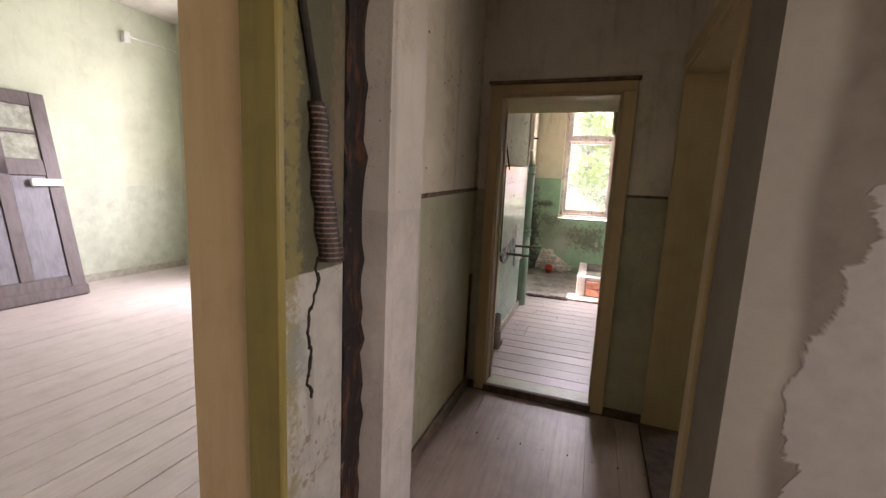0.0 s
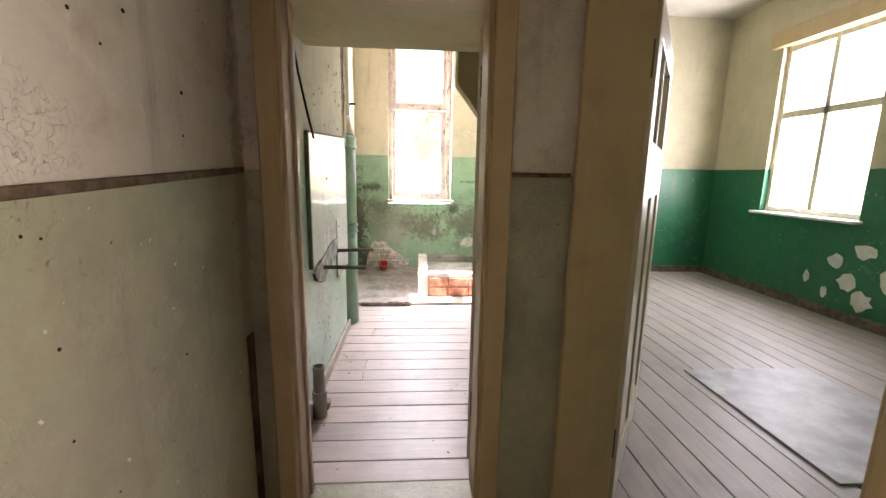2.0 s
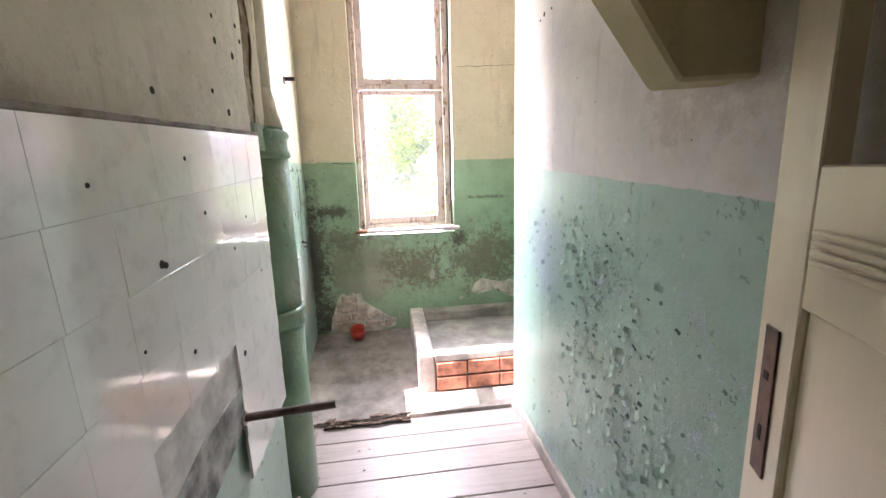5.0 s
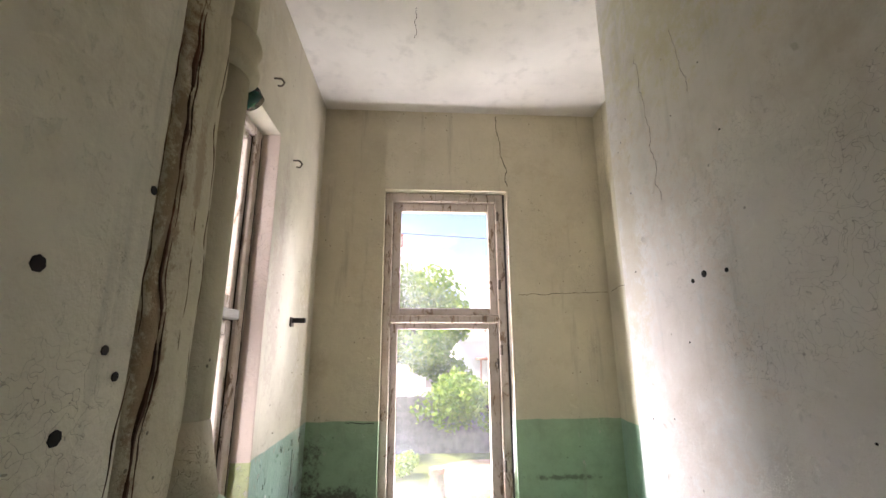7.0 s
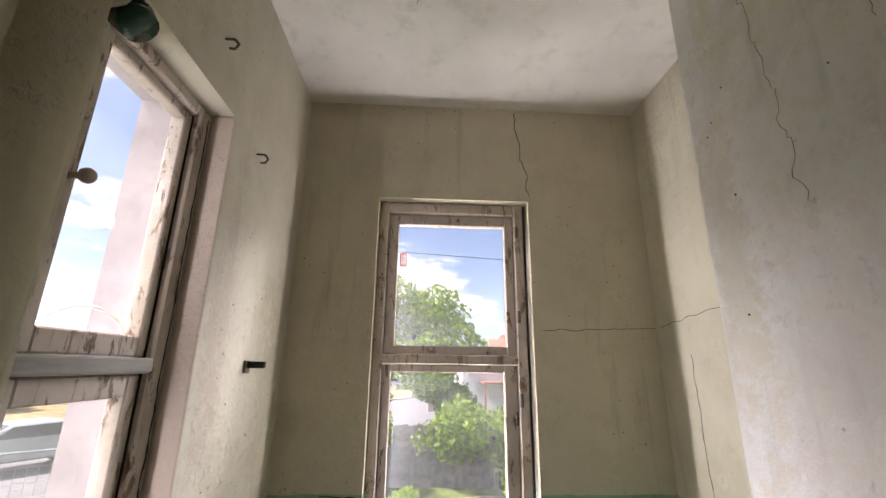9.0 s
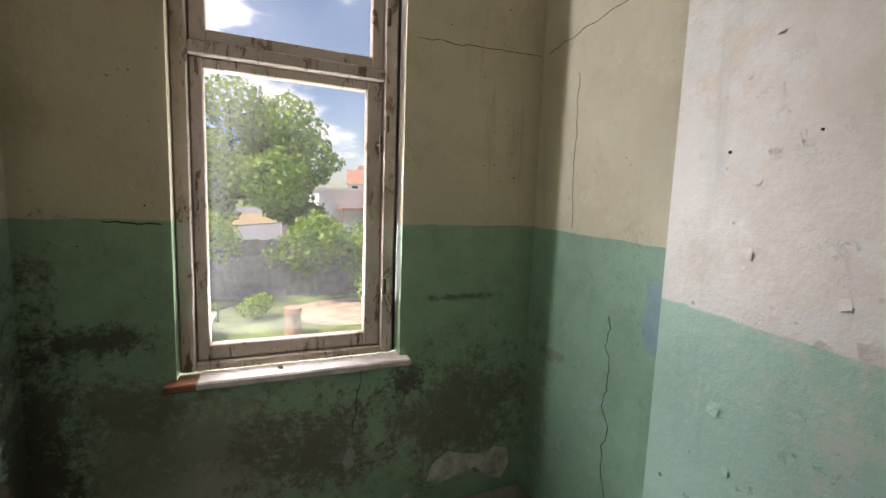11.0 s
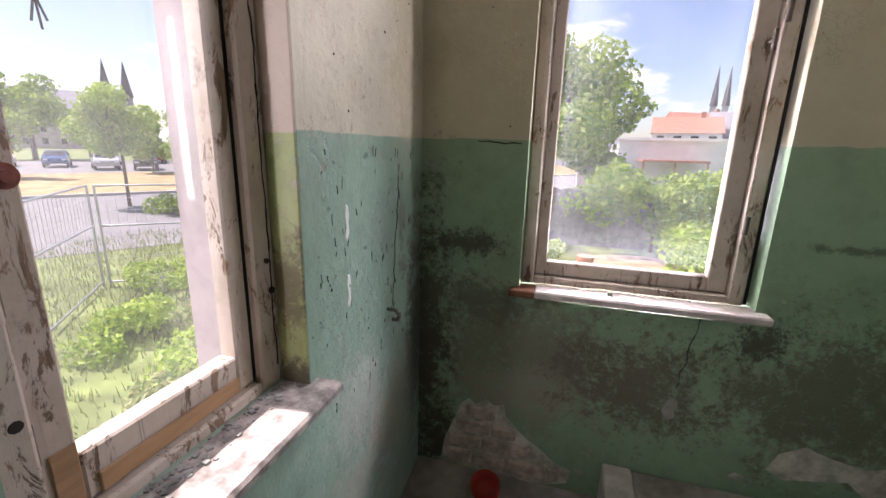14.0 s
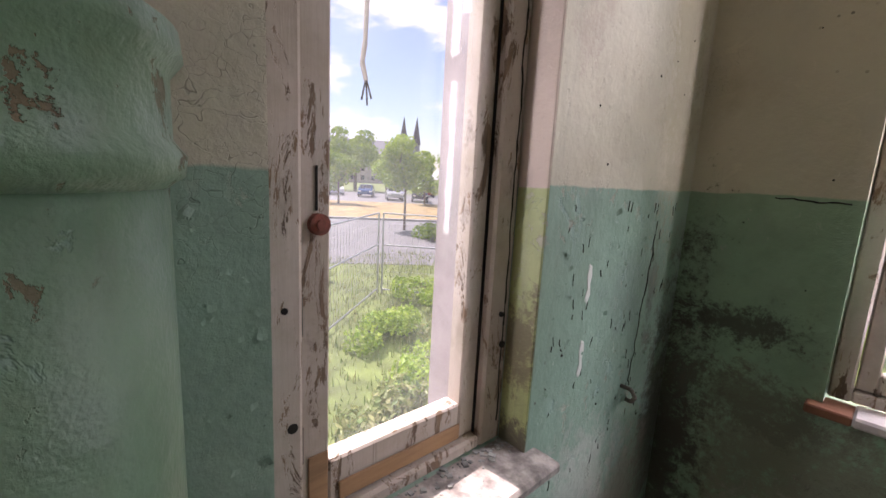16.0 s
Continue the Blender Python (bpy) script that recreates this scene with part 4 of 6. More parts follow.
random.seed(11)
crack("crack", jag((0.031, 3.20, 1.17), (0.031, 3.15, 0.95), 16, 0.012, 0) + jag((0.031, 3.155, 0.94), (0.031, 3.17, 0.74), 14, 0.014, 0), 0.006)
crack("crack", jag((0.031, 3.23, 2.0), (0.031, 3.20, 3.4), 14, 0.015, 0), 0.007)
crack("crack", jag((1.0, FAR - 0.0005, 3.53), (1.06, FAR - 0.0005, 3.02), 22, 0.013, 1), 0.0022)
crack("crack", jag((0.90, FAR - 0.0005, 1.0), (0.86, FAR - 0.0005, 0.72), 14, 0.008, 1), 0.0018)
crack("crack", jag((1.10, FAR - 0.0005, 2.31), (1.67, FAR - 0.0005, 2.33), 30, 0.005, 1), 0.0015)
crack("crack", jag((1.679, 8.75, 2.33), (1.679, 8.15, 2.40), 26, 0.007, 0), 0.0015)
crack("crack", jag((1.679, 8.3, 1.3), (1.679, 8.25, 0.35), 44, 0.012, 0), 0.0014)
crack("crack", jag((1.679, 8.55, 2.2), (1.679, 8.53, 1.6), 26, 0.007, 0), 0.0010)
crack("crack", jag((KR - 0.0003, 7.5, 3.0), (KR - 0.0003, 7.45, 2.45), 40, 0.010, 0), 0.0006, M["rot"])
crack("crack", jag((KR - 0.0003, 7.30, 2.95), (KR - 0.0003, 7.26, 2.7), 20, 0.008, 0), 0.0005, M["rot"])
crack("crack", jag((-0.05, 7.75, H - 0.0005), (1.0, 7.72, H - 0.0005), 60, 0.010, 2), 0.0016)
crack("crack", jag((0.45, 8.1, H - 0.0005), (0.46, 7.9, H - 0.0005), 14, 0.006, 2), 0.0012)
crack("crack", jag((-0.2135, 7.985, 1.05), (-0.2135, 7.981, 2.9), 80, 0.004, 0), 0.0018)
crack("crack", jag((SIDE + 0.0005, 8.56, 1.5), (SIDE + 0.0005, 8.50, 1.02), 34, 0.007, 0), 0.0022)
crack("crack", jag((0.24, FAR - 0.0005, 1.578), (0.08, FAR - 0.0005, 1.585), 12, 0.003, 1), 0.0025)
for k in range(70):
    y, z = random.uniform(8.05, 8.7), random.uniform(0.85, 1.56)
    crack("paint_flake", jag((SIDE + 0.0005, y, z), (SIDE + 0.0005, y + random.uniform(-0.006, 0.006), z - random.uniform(0.005, 0.03)), 3, 0.002, 0), random.uniform(0.0007, 0.0016))
for y, z in ((8.20, 1.36), (8.20, 1.17)):
    bm = bmesh.new()
    outline = [(-0.006, 0.05), (0.008, 0.045), (0.012, 0.02), (0.006, 0.0), (0.012, -0.03), (0.0, -0.05), (-0.012, -0.035), (-0.004, -0.01), (-0.010, 0.02)]
    va = [bm.verts.new((SIDE + 0.0004, y + a, z + b)) for a, b in outline]
    vb = [bm.verts.new((SIDE + 0.0018, y + a * 0.9, z + b * 0.9)) for a, b in outline]
    bm.faces.new(vb)
    for i in range(len(outline)):
        q = (i + 1) % len(outline)
        bm.faces.new((va[i], va[q], vb[q], vb[i]))
    tagged(link_mesh("paint_chip", bm, M["white"]), "white chip where green paint flaked off", "paint chip", kind="structure")


def flakes(name, count, axis, face, sign, u0, u1, z0, z1, mat, seed, size=0.012, focus=None):
    """Curled flakes of loose paint that stand off a wall."""
    rng = np.random.default_rng(seed)
    verts, faces = [], []
    for i in range(count):
        if focus and rng.random() < 0.75:
            f = focus[rng.integers(len(focus))]
            u, z = rng.normal(f[0], f[2]), rng.normal(f[1], f[3])
            if not (u0 < u < u1 and z0 < z < z1):
                continue
        else:
            u, z = rng.uniform(u0, u1), rng.uniform(z0, z1)
        s = size * (0.4 + rng.random() ** 2 * 1.3)
        a = rng.uniform(0, math.tau)
        lift = s * rng.uniform(0.2, 0.6)
        k = len(verts)
        for r in range(3):
            for c, w in ((-1, 0.55), (0, 0.7), (1, 0.5)):
                du, dz = (r - 1) * s * 0.6, c * s * w
                o = 0.0006 + lift * (r / 2) ** 1.5
                p = [0, 0, z + du * math.sin(a) + dz * math.cos(a) + rng.uniform(-1, 1) * s * 0.12]
                p[axis] = face + sign * o
                p[1 - axis] = u + du * math.cos(a) - dz * math.sin(a)
                verts.append(tuple(p))
        for r in range(2):
            for c in range(2):
                faces.append((k + r * 3 + c, k + r * 3 + c + 1, k + r * 3 + c + 4, k + r * 3 + c + 3))
    me = bpy.data.meshes.new(name)
    me.from_pydata(verts, [], faces)
    me.materials.append(mat)
    return tagged(new(name, me), "curled flakes of loose old paint on the wall", "paint flakes", kind="stuff")


flakes("loose_paint", 650, 0, KR, -1, 6.1, 7.66, 0.15, 1.40, M["kitchen_east"], 1, 0.015, ((6.75, 0.85, 0.16, 0.28), (6.45, 0.65, 0.16, 0.25), (7.0, 1.1, 0.2, 0.15)))
flakes("loose_paint", 420, 0, KL, 1, 5.2, 6.98, 0.12, 1.40, M["kitchen"], 2, 0.008, ((5.6, 1.0, 0.2, 0.25), (6.2, 0.5, 0.3, 0.15)))
flakes("loose_paint", 160, 0, SIDE, 1, 8.04, 8.7, 0.7, 1.55, M["side"], 3, 0.008)
flakes("loose_paint", 60, 0, SIDE, 1, 7.36, 7.455, 0.9, 1.55, M["side"], 4, 0.007)
flakes("loose_paint", 140, 0, KR, -1, 6.5, 7.7, 1.5, 3.2, M["kitchen_east"], 5, 0.010)
# darker flakes paint in the shadow at the edges of lifted paint
M["shadeflake"] = plain("flake_edge_shade", (0.16, 0.27, 0.225), 0.7, 0.3, 40)
flakes("loose_paint", 420, 0, KR, -1, 6.1, 7.5, 0.15, 1.32, M["shadeflake"], 21, 0.0085, ((6.75, 0.85, 0.13, 0.26), (6.45, 0.65, 0.14, 0.22), (6.75, 1.15, 0.10, 0.08)))
flakes("loose_paint", 80, 0, KL, 1, 5.2, 6.98, 0.12, 1.40, M["shadeflake"], 22, 0.006, ((5.6, 1.0, 0.2, 0.25), (6.2, 0.5, 0.3, 0.15)))
flakes("paint_scuff", 60, 0, 0.01, 1, 3.8, 4.9, 0.15, 1.32, M["white"], 23, 0.0045)
flakes("loose_plaster", 160, 0, 0.01, 1, 3.8, 4.9, 0.1, 1.3, M["hall"], 6, 0.009)
flakes("loose_paint", 120, 1, FAR, -1, -0.1, 1.6, 0.35, 1.1, M["alcove"], 7, 0.009)

# ---- things in the kitchen ----
panel = thing("tiled_splashback", (KL, 6.4, 0.55), "white glazed tile splashback, grimy, part torn away", "tile panel")


def sloped(bm, rise=0.053):
    for v in bm.verts:
        v.co.z += rise * (v.co.y - 5.803)
    return bm


part("bed", sloped(boxes(((KL, 5.802, 0.847), (KL + 0.014, 6.988, 1.586)), ((KL, 6.60, 0.55), (KL + 0.0138, 6.93, 0.847)))), M["grout"], panel, bevel=0.002)
part("edge_trim", sloped(one((KL, 5.785, 0.835), (KL + 0.024, 5.802, 1.60))), M["greenedge"], panel, "green-painted edge of the tile bed", bevel=0.003)
part("top_trim", sloped(one((KL, 5.785, 1.587), (KL + 0.023, 6.988, 1.600))), M["grimeedge"], panel, "grimy top edge of the tile bed", bevel=0.003)
bm = bmesh.new()
tear = [(5.84, 0.80), (6.05, 0.845), (6.30, 0.90), (6.655, 0.905), (6.63, 0.60), (6.59, 0.585), (6.57, 0.79), (6.30, 0.74), (6.02, 0.70), (5.90, 0.74)]
va = [bm.verts.new((KL + 0.0005, y, z)) for y, z in tear]
vb = [bm.verts.new((KL + 0.0205, y, z)) for y, z in tear]
bm.faces.new(vb)
for i in range(len(tear)):
    j = (i + 1) % len(tear)
    bm.faces.new((va[i], va[j], vb[j], vb[i]))
part("mortar_patch", bm, M["mortar"], panel, "grey smeared mortar where tiles are torn off")
for k, (y, z) in enumerate(((6.05, 0.79), (6.53, 0.805))):
    pp = thing("iron_bracket_pipe", (KL, y, z), "brown rusty iron bar projecting from the kitchen wall", "pipe", "bracket pipes")
    bm = bmesh.new()
    rod(bm, (KL - 0.02, y, z), (0.295, y + 0.02, z - 0.005 + 0.012 * k), 0.0125, 12)
    part("bar", bm, M["iron"], pp, smooth=False)
    bm = bmesh.new()
    rod(bm, (KL + 0.018, y, z), (KL + 0.026, y, z), 0.022, 12)
    part("collar", bm, M["mortar"], pp)
stub = thing("pipe_stub", (0.07, 5.66, 0.0), "grey drain pipe stub standing at the skirting", "pipe")
bm = bmesh.new()
rod(bm, (0.072, 5.665, 0.0), (0.072, 5.665, 0.16), 0.040, 16)
part("socket", bm, M["cement"], stub)
bm = bmesh.new()
rod(bm, (0.072, 5.665, 0.16), (0.072, 5.665, 0.31), 0.032, 16)
part("pipe", bm, M["cement"], stub)
bm = bmesh.new()
rod(bm, (0.072, 5.665, 0.305), (0.072, 5.665, 0.3115), 0.025, 16)
part("bore", bm, M["black"], stub)
part("block", one((0.034, 5.72, 0.0), (0.11, 5.79, 0.05)), M["cement"], stub, bevel=0.008)

drain = thing("drain_pipe", (0.015, 7.205, 0.0), "thick soil pipe painted green below and cream above", "drain pipe")
PX, PY = -0.05, 7.220
UX, UY = -0.04, 7.225
for name, x, y, z0, z1, r in (("pipe", PX, PY, 0.0, 0.845, 0.131), ("pipe", PX, PY, 0.925, 1.575, 0.131), ("pipe", UX, UY, 1.80, 2.69, 0.078), ("pipe", UX, UY, 2.79, H, 0.082)):
    bm = bmesh.new()
    rod(bm, (x, y, z0), (x, y, z1), r, 48)
    part(name, bm, M["pipe"], drain, smooth="side")
for x, y, z0, z1, r in ((PX, PY, 0.84, 0.93, 0.138), (PX, PY, 1.57, 1.690, 0.138), (UX, UY, 2.68, 2.80, 0.096)):
    bm = bmesh.new()
    h = z1 - z0
    prof = [(r - 0.012, 0.0), (r + 0.004, 0.10), (r + 0.006, 0.22), (r - 0.003, 0.32), (r - 0.003, 0.68), (r + 0.006, 0.78), (r + 0.004, 0.92), (r - 0.012, 1.0)]
    rings = [[bm.verts.new((x + q * math.cos(a), y + q * math.sin(a), z0 + h * k)) for a in (i * math.tau / 48 for i in range(48))] for q, k in prof]
    for a, b in zip(rings, rings[1:]):
        for i in range(48):
            bm.faces.new((a[i], a[(i + 1) % 48], b[(i + 1) % 48], b[i]))
    bm.faces.new(rings[0][::-1])
    bm.faces.new(rings[-1])
    part("collar", bm, M["pipe"], drain, smooth=True)
bm = bmesh.new()
rod(bm, (PX, PY, 1.685), (UX, UY, 1.86), 0.126, 48, 0.078)
part("reducer", bm, M["pipe"], drain, smooth="side")
# plaster packed between the wall and the upper pipe
pack = place("pipe_packing", "cracked lumpy plaster packed round the upper soil pipe", "plaster")
bm = bmesh.new()
plan = [(KL, 6.990), (0.019, 7.02), (0.023, 7.06), (0.024, 7.10), (0.021, 7.14), (0.014, 7.175), (0.000, 7.20), (-0.04, 7.225), (-0.16, 7.225), (-0.16, 6.990)]
levels = 60
cols = []
for k in range(levels + 1):
    z = 1.60 + (H - 1.60) * k / levels
    cols.append([bm.verts.new((x + (0.009 * noise.noise((y * 14, z * 5, 3.0)) + 0.004 * noise.noise((y * 40, z * 22, 9.0)) if 0 < i < 7 else 0), y, z)) for i, (x, y) in enumerate(plan)])
for a, b in zip(cols, cols[1:]):
    for i in range(len(plan)):
        q = (i + 1) % len(plan)
        bm.faces.new((a[i], a[q], b[q], b[i]))
part("fill", bm, M["pipe"], pack, smooth=True)
for y0, z0, z1, r in ((7.030, 1.70, 3.5, 0.0060), (7.043, 1.75, 3.2, 0.0026), (6.992, 1.66, 3.4, 0.0022), (7.155, 1.72, 2.72, 0.0016), (7.105, 2.0, 2.35, 0.0010)):
    n = int((z1 - z0) / 0.012)
    line = []
    for i in range(n + 1):
        z = z0 + (z1 - z0) * i / n
        y = y0 + 0.022 * noise.noise((z * 3.1, y0 * 9, 0)) + 0.010 * noise.noise((z * 13, y0 * 9, 3))
        x = np.interp(y, [p[1] for p in plan[:8]], [p[0] for p in plan[:8]])
        line.append((x + 0.009 * noise.noise((y * 14, z * 5, 3.0)) * (0.2 if y < 7.0 else 1), y, z))
    bm = bmesh.new()
    for i, (p, q) in enumerate(zip(line, line[1:])):
        rod(bm, p, q, r * max(0.12, 0.5 + 0.9 * noise.noise((i * 0.09, y0, 7)) + 0.5 * noise.noise((i * 0.4, y0, 2))), 6)
    part("torn_paint", bm, M["rot"], pack, "red-brown torn paint")
cap = thing("green_insulator", (-0.05, 7.34, 2.68), "dark green glass insulator hanging beside a pipe", "insulator")
bm = bmesh.new()
rod(bm, (-0.035, 7.335, 2.74), (-0.005, 7.345, 2.70), 0.028, 14, 0.036)
rod(bm, (-0.005, 7.345, 2.70), (0.012, 7.35, 2.68), 0.036, 14, 0.030)
part("bell", bm, M["greenglass"], cap, smooth=True)
bm = bmesh.new()
rod(bm, (-0.145, 7.33, 2.76), (-0.03, 7.335, 2.74), 0.007)
part("pin", bm, M["iron"], cap)

# platform of the former shower
tub = thing("masonry_platform", (1.17, 8.35, 0.03), "low masonry wash platform with pale rim and red front", "platform")
part("core", one((0.70, 7.955, 0.026), (1.678, FAR - 0.002, 0.262)), M["concrete"], tub, bevel=0.004)
rim_bm = one((0.645, 7.935, 0.022), (0.755, FAR - 0.002, 0.292))
for v in rim_bm.verts:
    if v.co.y > 8.5 and v.co.z > 0.2:
        v.co.z = 0.345
part("rim", rim_bm, M["rim"], tub, "dusty pale rim", bevel=0.008)
part("rim", one((0.755, 7.936, 0.235), (1.678, 8.03, 0.29)), M["rim"], tub, "dusty pale rim", bevel=0.008)
part("back_ledge", one((0.755, 8.66, 0.262), (1.678, FAR - 0.002, 0.338)), M["slabfloor"], tub, bevel=0.01)
x = 0.765
random.seed(3)
while x < 1.66:
    w = min(random.uniform(0.20, 0.25), 1.668 - x)
    for z0 in (0.03, 0.135):
        part("brick", one((x + 0.004, 7.925, z0 + 0.004), (x + w - 0.004, 7.956, z0 + 0.097)), M["redbrick"], tub, bevel=0.005)
    x += w

pot = thing("red_pot", (0.205, 8.66, 0.145), "small red plastic cup lying on the dusty floor", "cup")
bm = bmesh.new()
prof = [(0.0, 0.004), (0.040, 0.004), (0.050, 0.03), (0.056, 0.085), (0.060, 0.085), (0.054, 0.0), (0.0, 0.0)]
ring = [[bm.verts.new((r * math.cos(a), r * math.sin(a), z)) for a in (i * math.tau / 20 for i in range(20))] for r, z in prof[1:-1]]
for a, b in zip(ring, ring[1:]):
    for i in range(20):
        bm.faces.new((a[i], a[(i + 1) % 20], b[(i + 1) % 20], b[i]))
bm.faces.new(ring[0])
bm.faces.new(ring[-1][::-1])
bmesh.ops.rotate(bm, verts=bm.verts[:], cent=(0, 0, 0), matrix=Matrix.Rotation(radians(28), 3, "X"))
bmesh.ops.translate(bm, verts=bm.verts[:], vec=(0.205, 8.66, 0.180))
part("shell", bm, M["redplastic"], pot, smooth=True)

debris = thing("splintered_floorboard", (0.30, 7.70, 0.02), "splintered broken board end across the floor joint", "broken board")
random.seed(8)
for k in range(34):
    a = Vector((0.05 + random.random() * 0.50, 7.655 + random.random() * 0.085, 0.012 + random.random() * 0.014))
    d = Vector((random.uniform(0.04, 0.13), random.uniform(-0.012, 0.012), random.uniform(-0.004, 0.006)))
    s = random.uniform(0.003, 0.009)
    bm = bmesh.new()
    vs = box(bm, (-0.5, -0.5, -0.5), (0.5, 0.5, 0.5))
    m = Matrix.Translation(a) @ d.to_track_quat("X", "Z").to_matrix().to_4x4() @ Matrix.Diagonal((d.length, s * 2, s, 1))
    bmesh.ops.transform(bm, matrix=m, verts=vs)
    part("splinter", bm, M["splinter"], debris)
part("pit", one((0.045, 7.66, 0.002), (0.56, 7.735, 0.006)), M["black"], debris)

# exposed masonry on the far wall
patch = place("exposed_brick", "bare pinkish brickwork where plaster fell off", "brickwork")

def blob_slab(pts, y, depth):
    bm = bmesh.new()
    va = [bm.verts.new((x, y, z)) for x, z in pts]
    vb = [bm.verts.new((x, y - depth, z)) for x, z in pts]
    bm.faces.new(vb)
    for i in range(len(pts)):
        j = (i + 1) % len(pts)
        bm.faces.new((va[i], va[j], vb[j], vb[i]))
    return bm


random.seed(21)
for row, (left, right) in enumerate(((0.0, 0.49), (0.0, 0.37), (0.035, 0.30), (0.075, 0.235))):
    z0 = 0.195 + row * 0.076
    x = left
    while x < right - 0.03:
        x1 = min(right, x + random.uniform(0.10, 0.19))
        part("brick", one((x + 0.003, FAR - 0.013 - random.uniform(0, 0.009), z0 + 0.003), (x1 - 0.003, FAR + 0.02, z0 + 0.072 - random.uniform(0, 0.010))), M["pinkbrick"], patch, bevel=0.010)
        x = x1
part("mortar", blob_slab([(-0.03, 0.17), (-0.012, 0.30), (0.028, 0.40), (0.055, 0.485), (0.09, 0.515), (0.12, 0.49), (0.16, 0.525), (0.20, 0.50), (0.24, 0.515), (0.25, 0.46), (0.30, 0.41), (0.34, 0.375), (0.40, 0.34), (0.46, 0.29), (0.53, 0.265), (0.52, 0.205), (0.45, 0.18), (0.38, 0.165), (0.20, 0.17)], FAR, 0.004), M["pinkmortar"], patch)


bp = place("bare_plaster", "pale bare plaster patches where paint came off", "plaster")
part("patch", blob_slab([(1.19, 0.46), (1.22, 0.53), (1.29, 0.575), (1.36, 0.55), (1.47, 0.53), (1.53, 0.55), (1.60, 0.53), (1.61, 0.45), (1.57, 0.385), (1.50, 0.41), (1.43, 0.47), (1.36, 0.455), (1.25, 0.43)], FAR, 0.004), M["pinkmortar"], bp)
part("patch", blob_slab([(0.825, 0.62), (0.84, 0.665), (0.862, 0.68), (0.876, 0.66), (0.868, 0.625), (0.874, 0.60), (0.85, 0.585), (0.835, 0.60)], FAR, 0.002), M["concrete"], bp)
# thin pale blue patch on the recess wall
bm = bmesh.new()
outline = [(7.98, 1.46), (8.03, 1.472), (8.06, 1.455), (8.11, 1.465), (8.150, 1.455), (8.145, 1.40), (8.16, 1.33), (8.150, 1.24), (8.10, 1.222), (8.06, 1.235), (8.02, 1.215), (7.985, 1.21), (7.97, 1.30), (7.985, 1.38)]
va = [bm.verts.new((1.6805, a, b)) for a, b in outline]
vb = [bm.verts.new((1.6785, a, b)) for a, b in outline]
bm.faces.new(vb)
for i in range(len(outline)):
    q = (i + 1) % len(outline)
    bm.faces.new((va[i], va[q], vb[q], vb[i]))
part("blue_patch", bm, M["bluepatch"], bp, "pale blue patch on the recess wall")
part("patch", blob_slab([(1.08, 0.40), (1.10, 0.42), (1.13, 0.41), (1.12, 0.39)], FAR, 0.003), M["pinkmortar"], bp)

rng3 = random.Random(12)
for y, z, w, h in ((7.43, 0.55, 0.10, 0.08), (7.15, 0.70, 0.12, 0.08), (7.28, 0.36, 0.11, 0.10), (7.12, 0.20, 0.12, 0.10), (7.72, 0.32, 0.04, 0.07), (7.50, 0.20, 0.04, 0.06), (6.90, 0.45, 0.10, 0.14)):
    bm = bmesh.new()
    ring = [(w * (0.65 + 0.5 * rng3.random()) * math.cos(a), h * (0.65 + 0.5 * rng3.random()) * math.sin(a)) for a in (i * math.tau / 13 for i in range(13))]
    va = [bm.verts.new((5.0, y + a, z + b)) for a, b in ring]
    vb = [bm.verts.new((4.9965, y + a, z + b)) for a, b in ring]
    bm.faces.new(vb)
    for i in range(13):
        bm.faces.new((va[i], va[(i + 1) % 13], vb[(i + 1) % 13], vb[i]))
    part("patch", bm, M["white"], bp, "bare whitish plaster where green paint fell off")

# hooks, nails and holes
def hook(name, label, at, out, r=0.004):
    o = thing(name, at, label, "hook")
    bm = bmesh.new()
    a, n = Vector(at), Vector(out)
    pts = [a - n * 0.01, a + n * 0.03, a + n * 0.045 + Vector((0, 0, -0.018)), a + n * 0.035 + Vector((0, 0, -0.036)), a + n * 0.018 + Vector((0, 0, -0.034))]
    for p, q in zip(pts, pts[1:]):
        rod(bm, p, q, r, 8)
    part("bent_rod", bm, M["iron"], o)


hook("wall_hook", "rusty bent hook in the damp green wall", (SIDE, 8.456, 1.02), (1, 0.0, 0), 0.006)
hook("wall_hook", "small rusty hook high on the wall", (SIDE, 7.86, 3.12), (1, 0, 0), 0.004)
hook("wall_hook", "small rusty hook high on the wall", (SIDE, 8.20, 2.90), (1, 0, 0), 0.004)
br = thing("angle_bracket", (SIDE, 8.39, 2.13), "small black iron bracket on the wall", "bracket")
part("arm", one((SIDE - 0.005, 8.36, 2.118), (SIDE + 0.07, 8.378, 2.142)), M["black"], br, bevel=0.003)
part("back", one((SIDE, 8.345, 2.10), (SIDE + 0.008, 8.393, 2.145)), M["iron"], br, bevel=0.002)


def holes(spots, axis, sign, face, spread_name="wall_hole"):
    """Shallow dark pits and nail heads in a wall, one mesh."""
    bm = bmesh.new()
    for u, z, r in spots:
        a, b = [u, u, z], [u, u, z]
        a[axis], b[axis] = face - sign * 0.01, face + sign * 0.0015
        rod(bm, a, b, r, 7, r * 0.9)
    return tagged(link_mesh(spread_name, bm, M["black"]), "small dark plug holes and nail pits in the wall", "hole", kind="stuff")


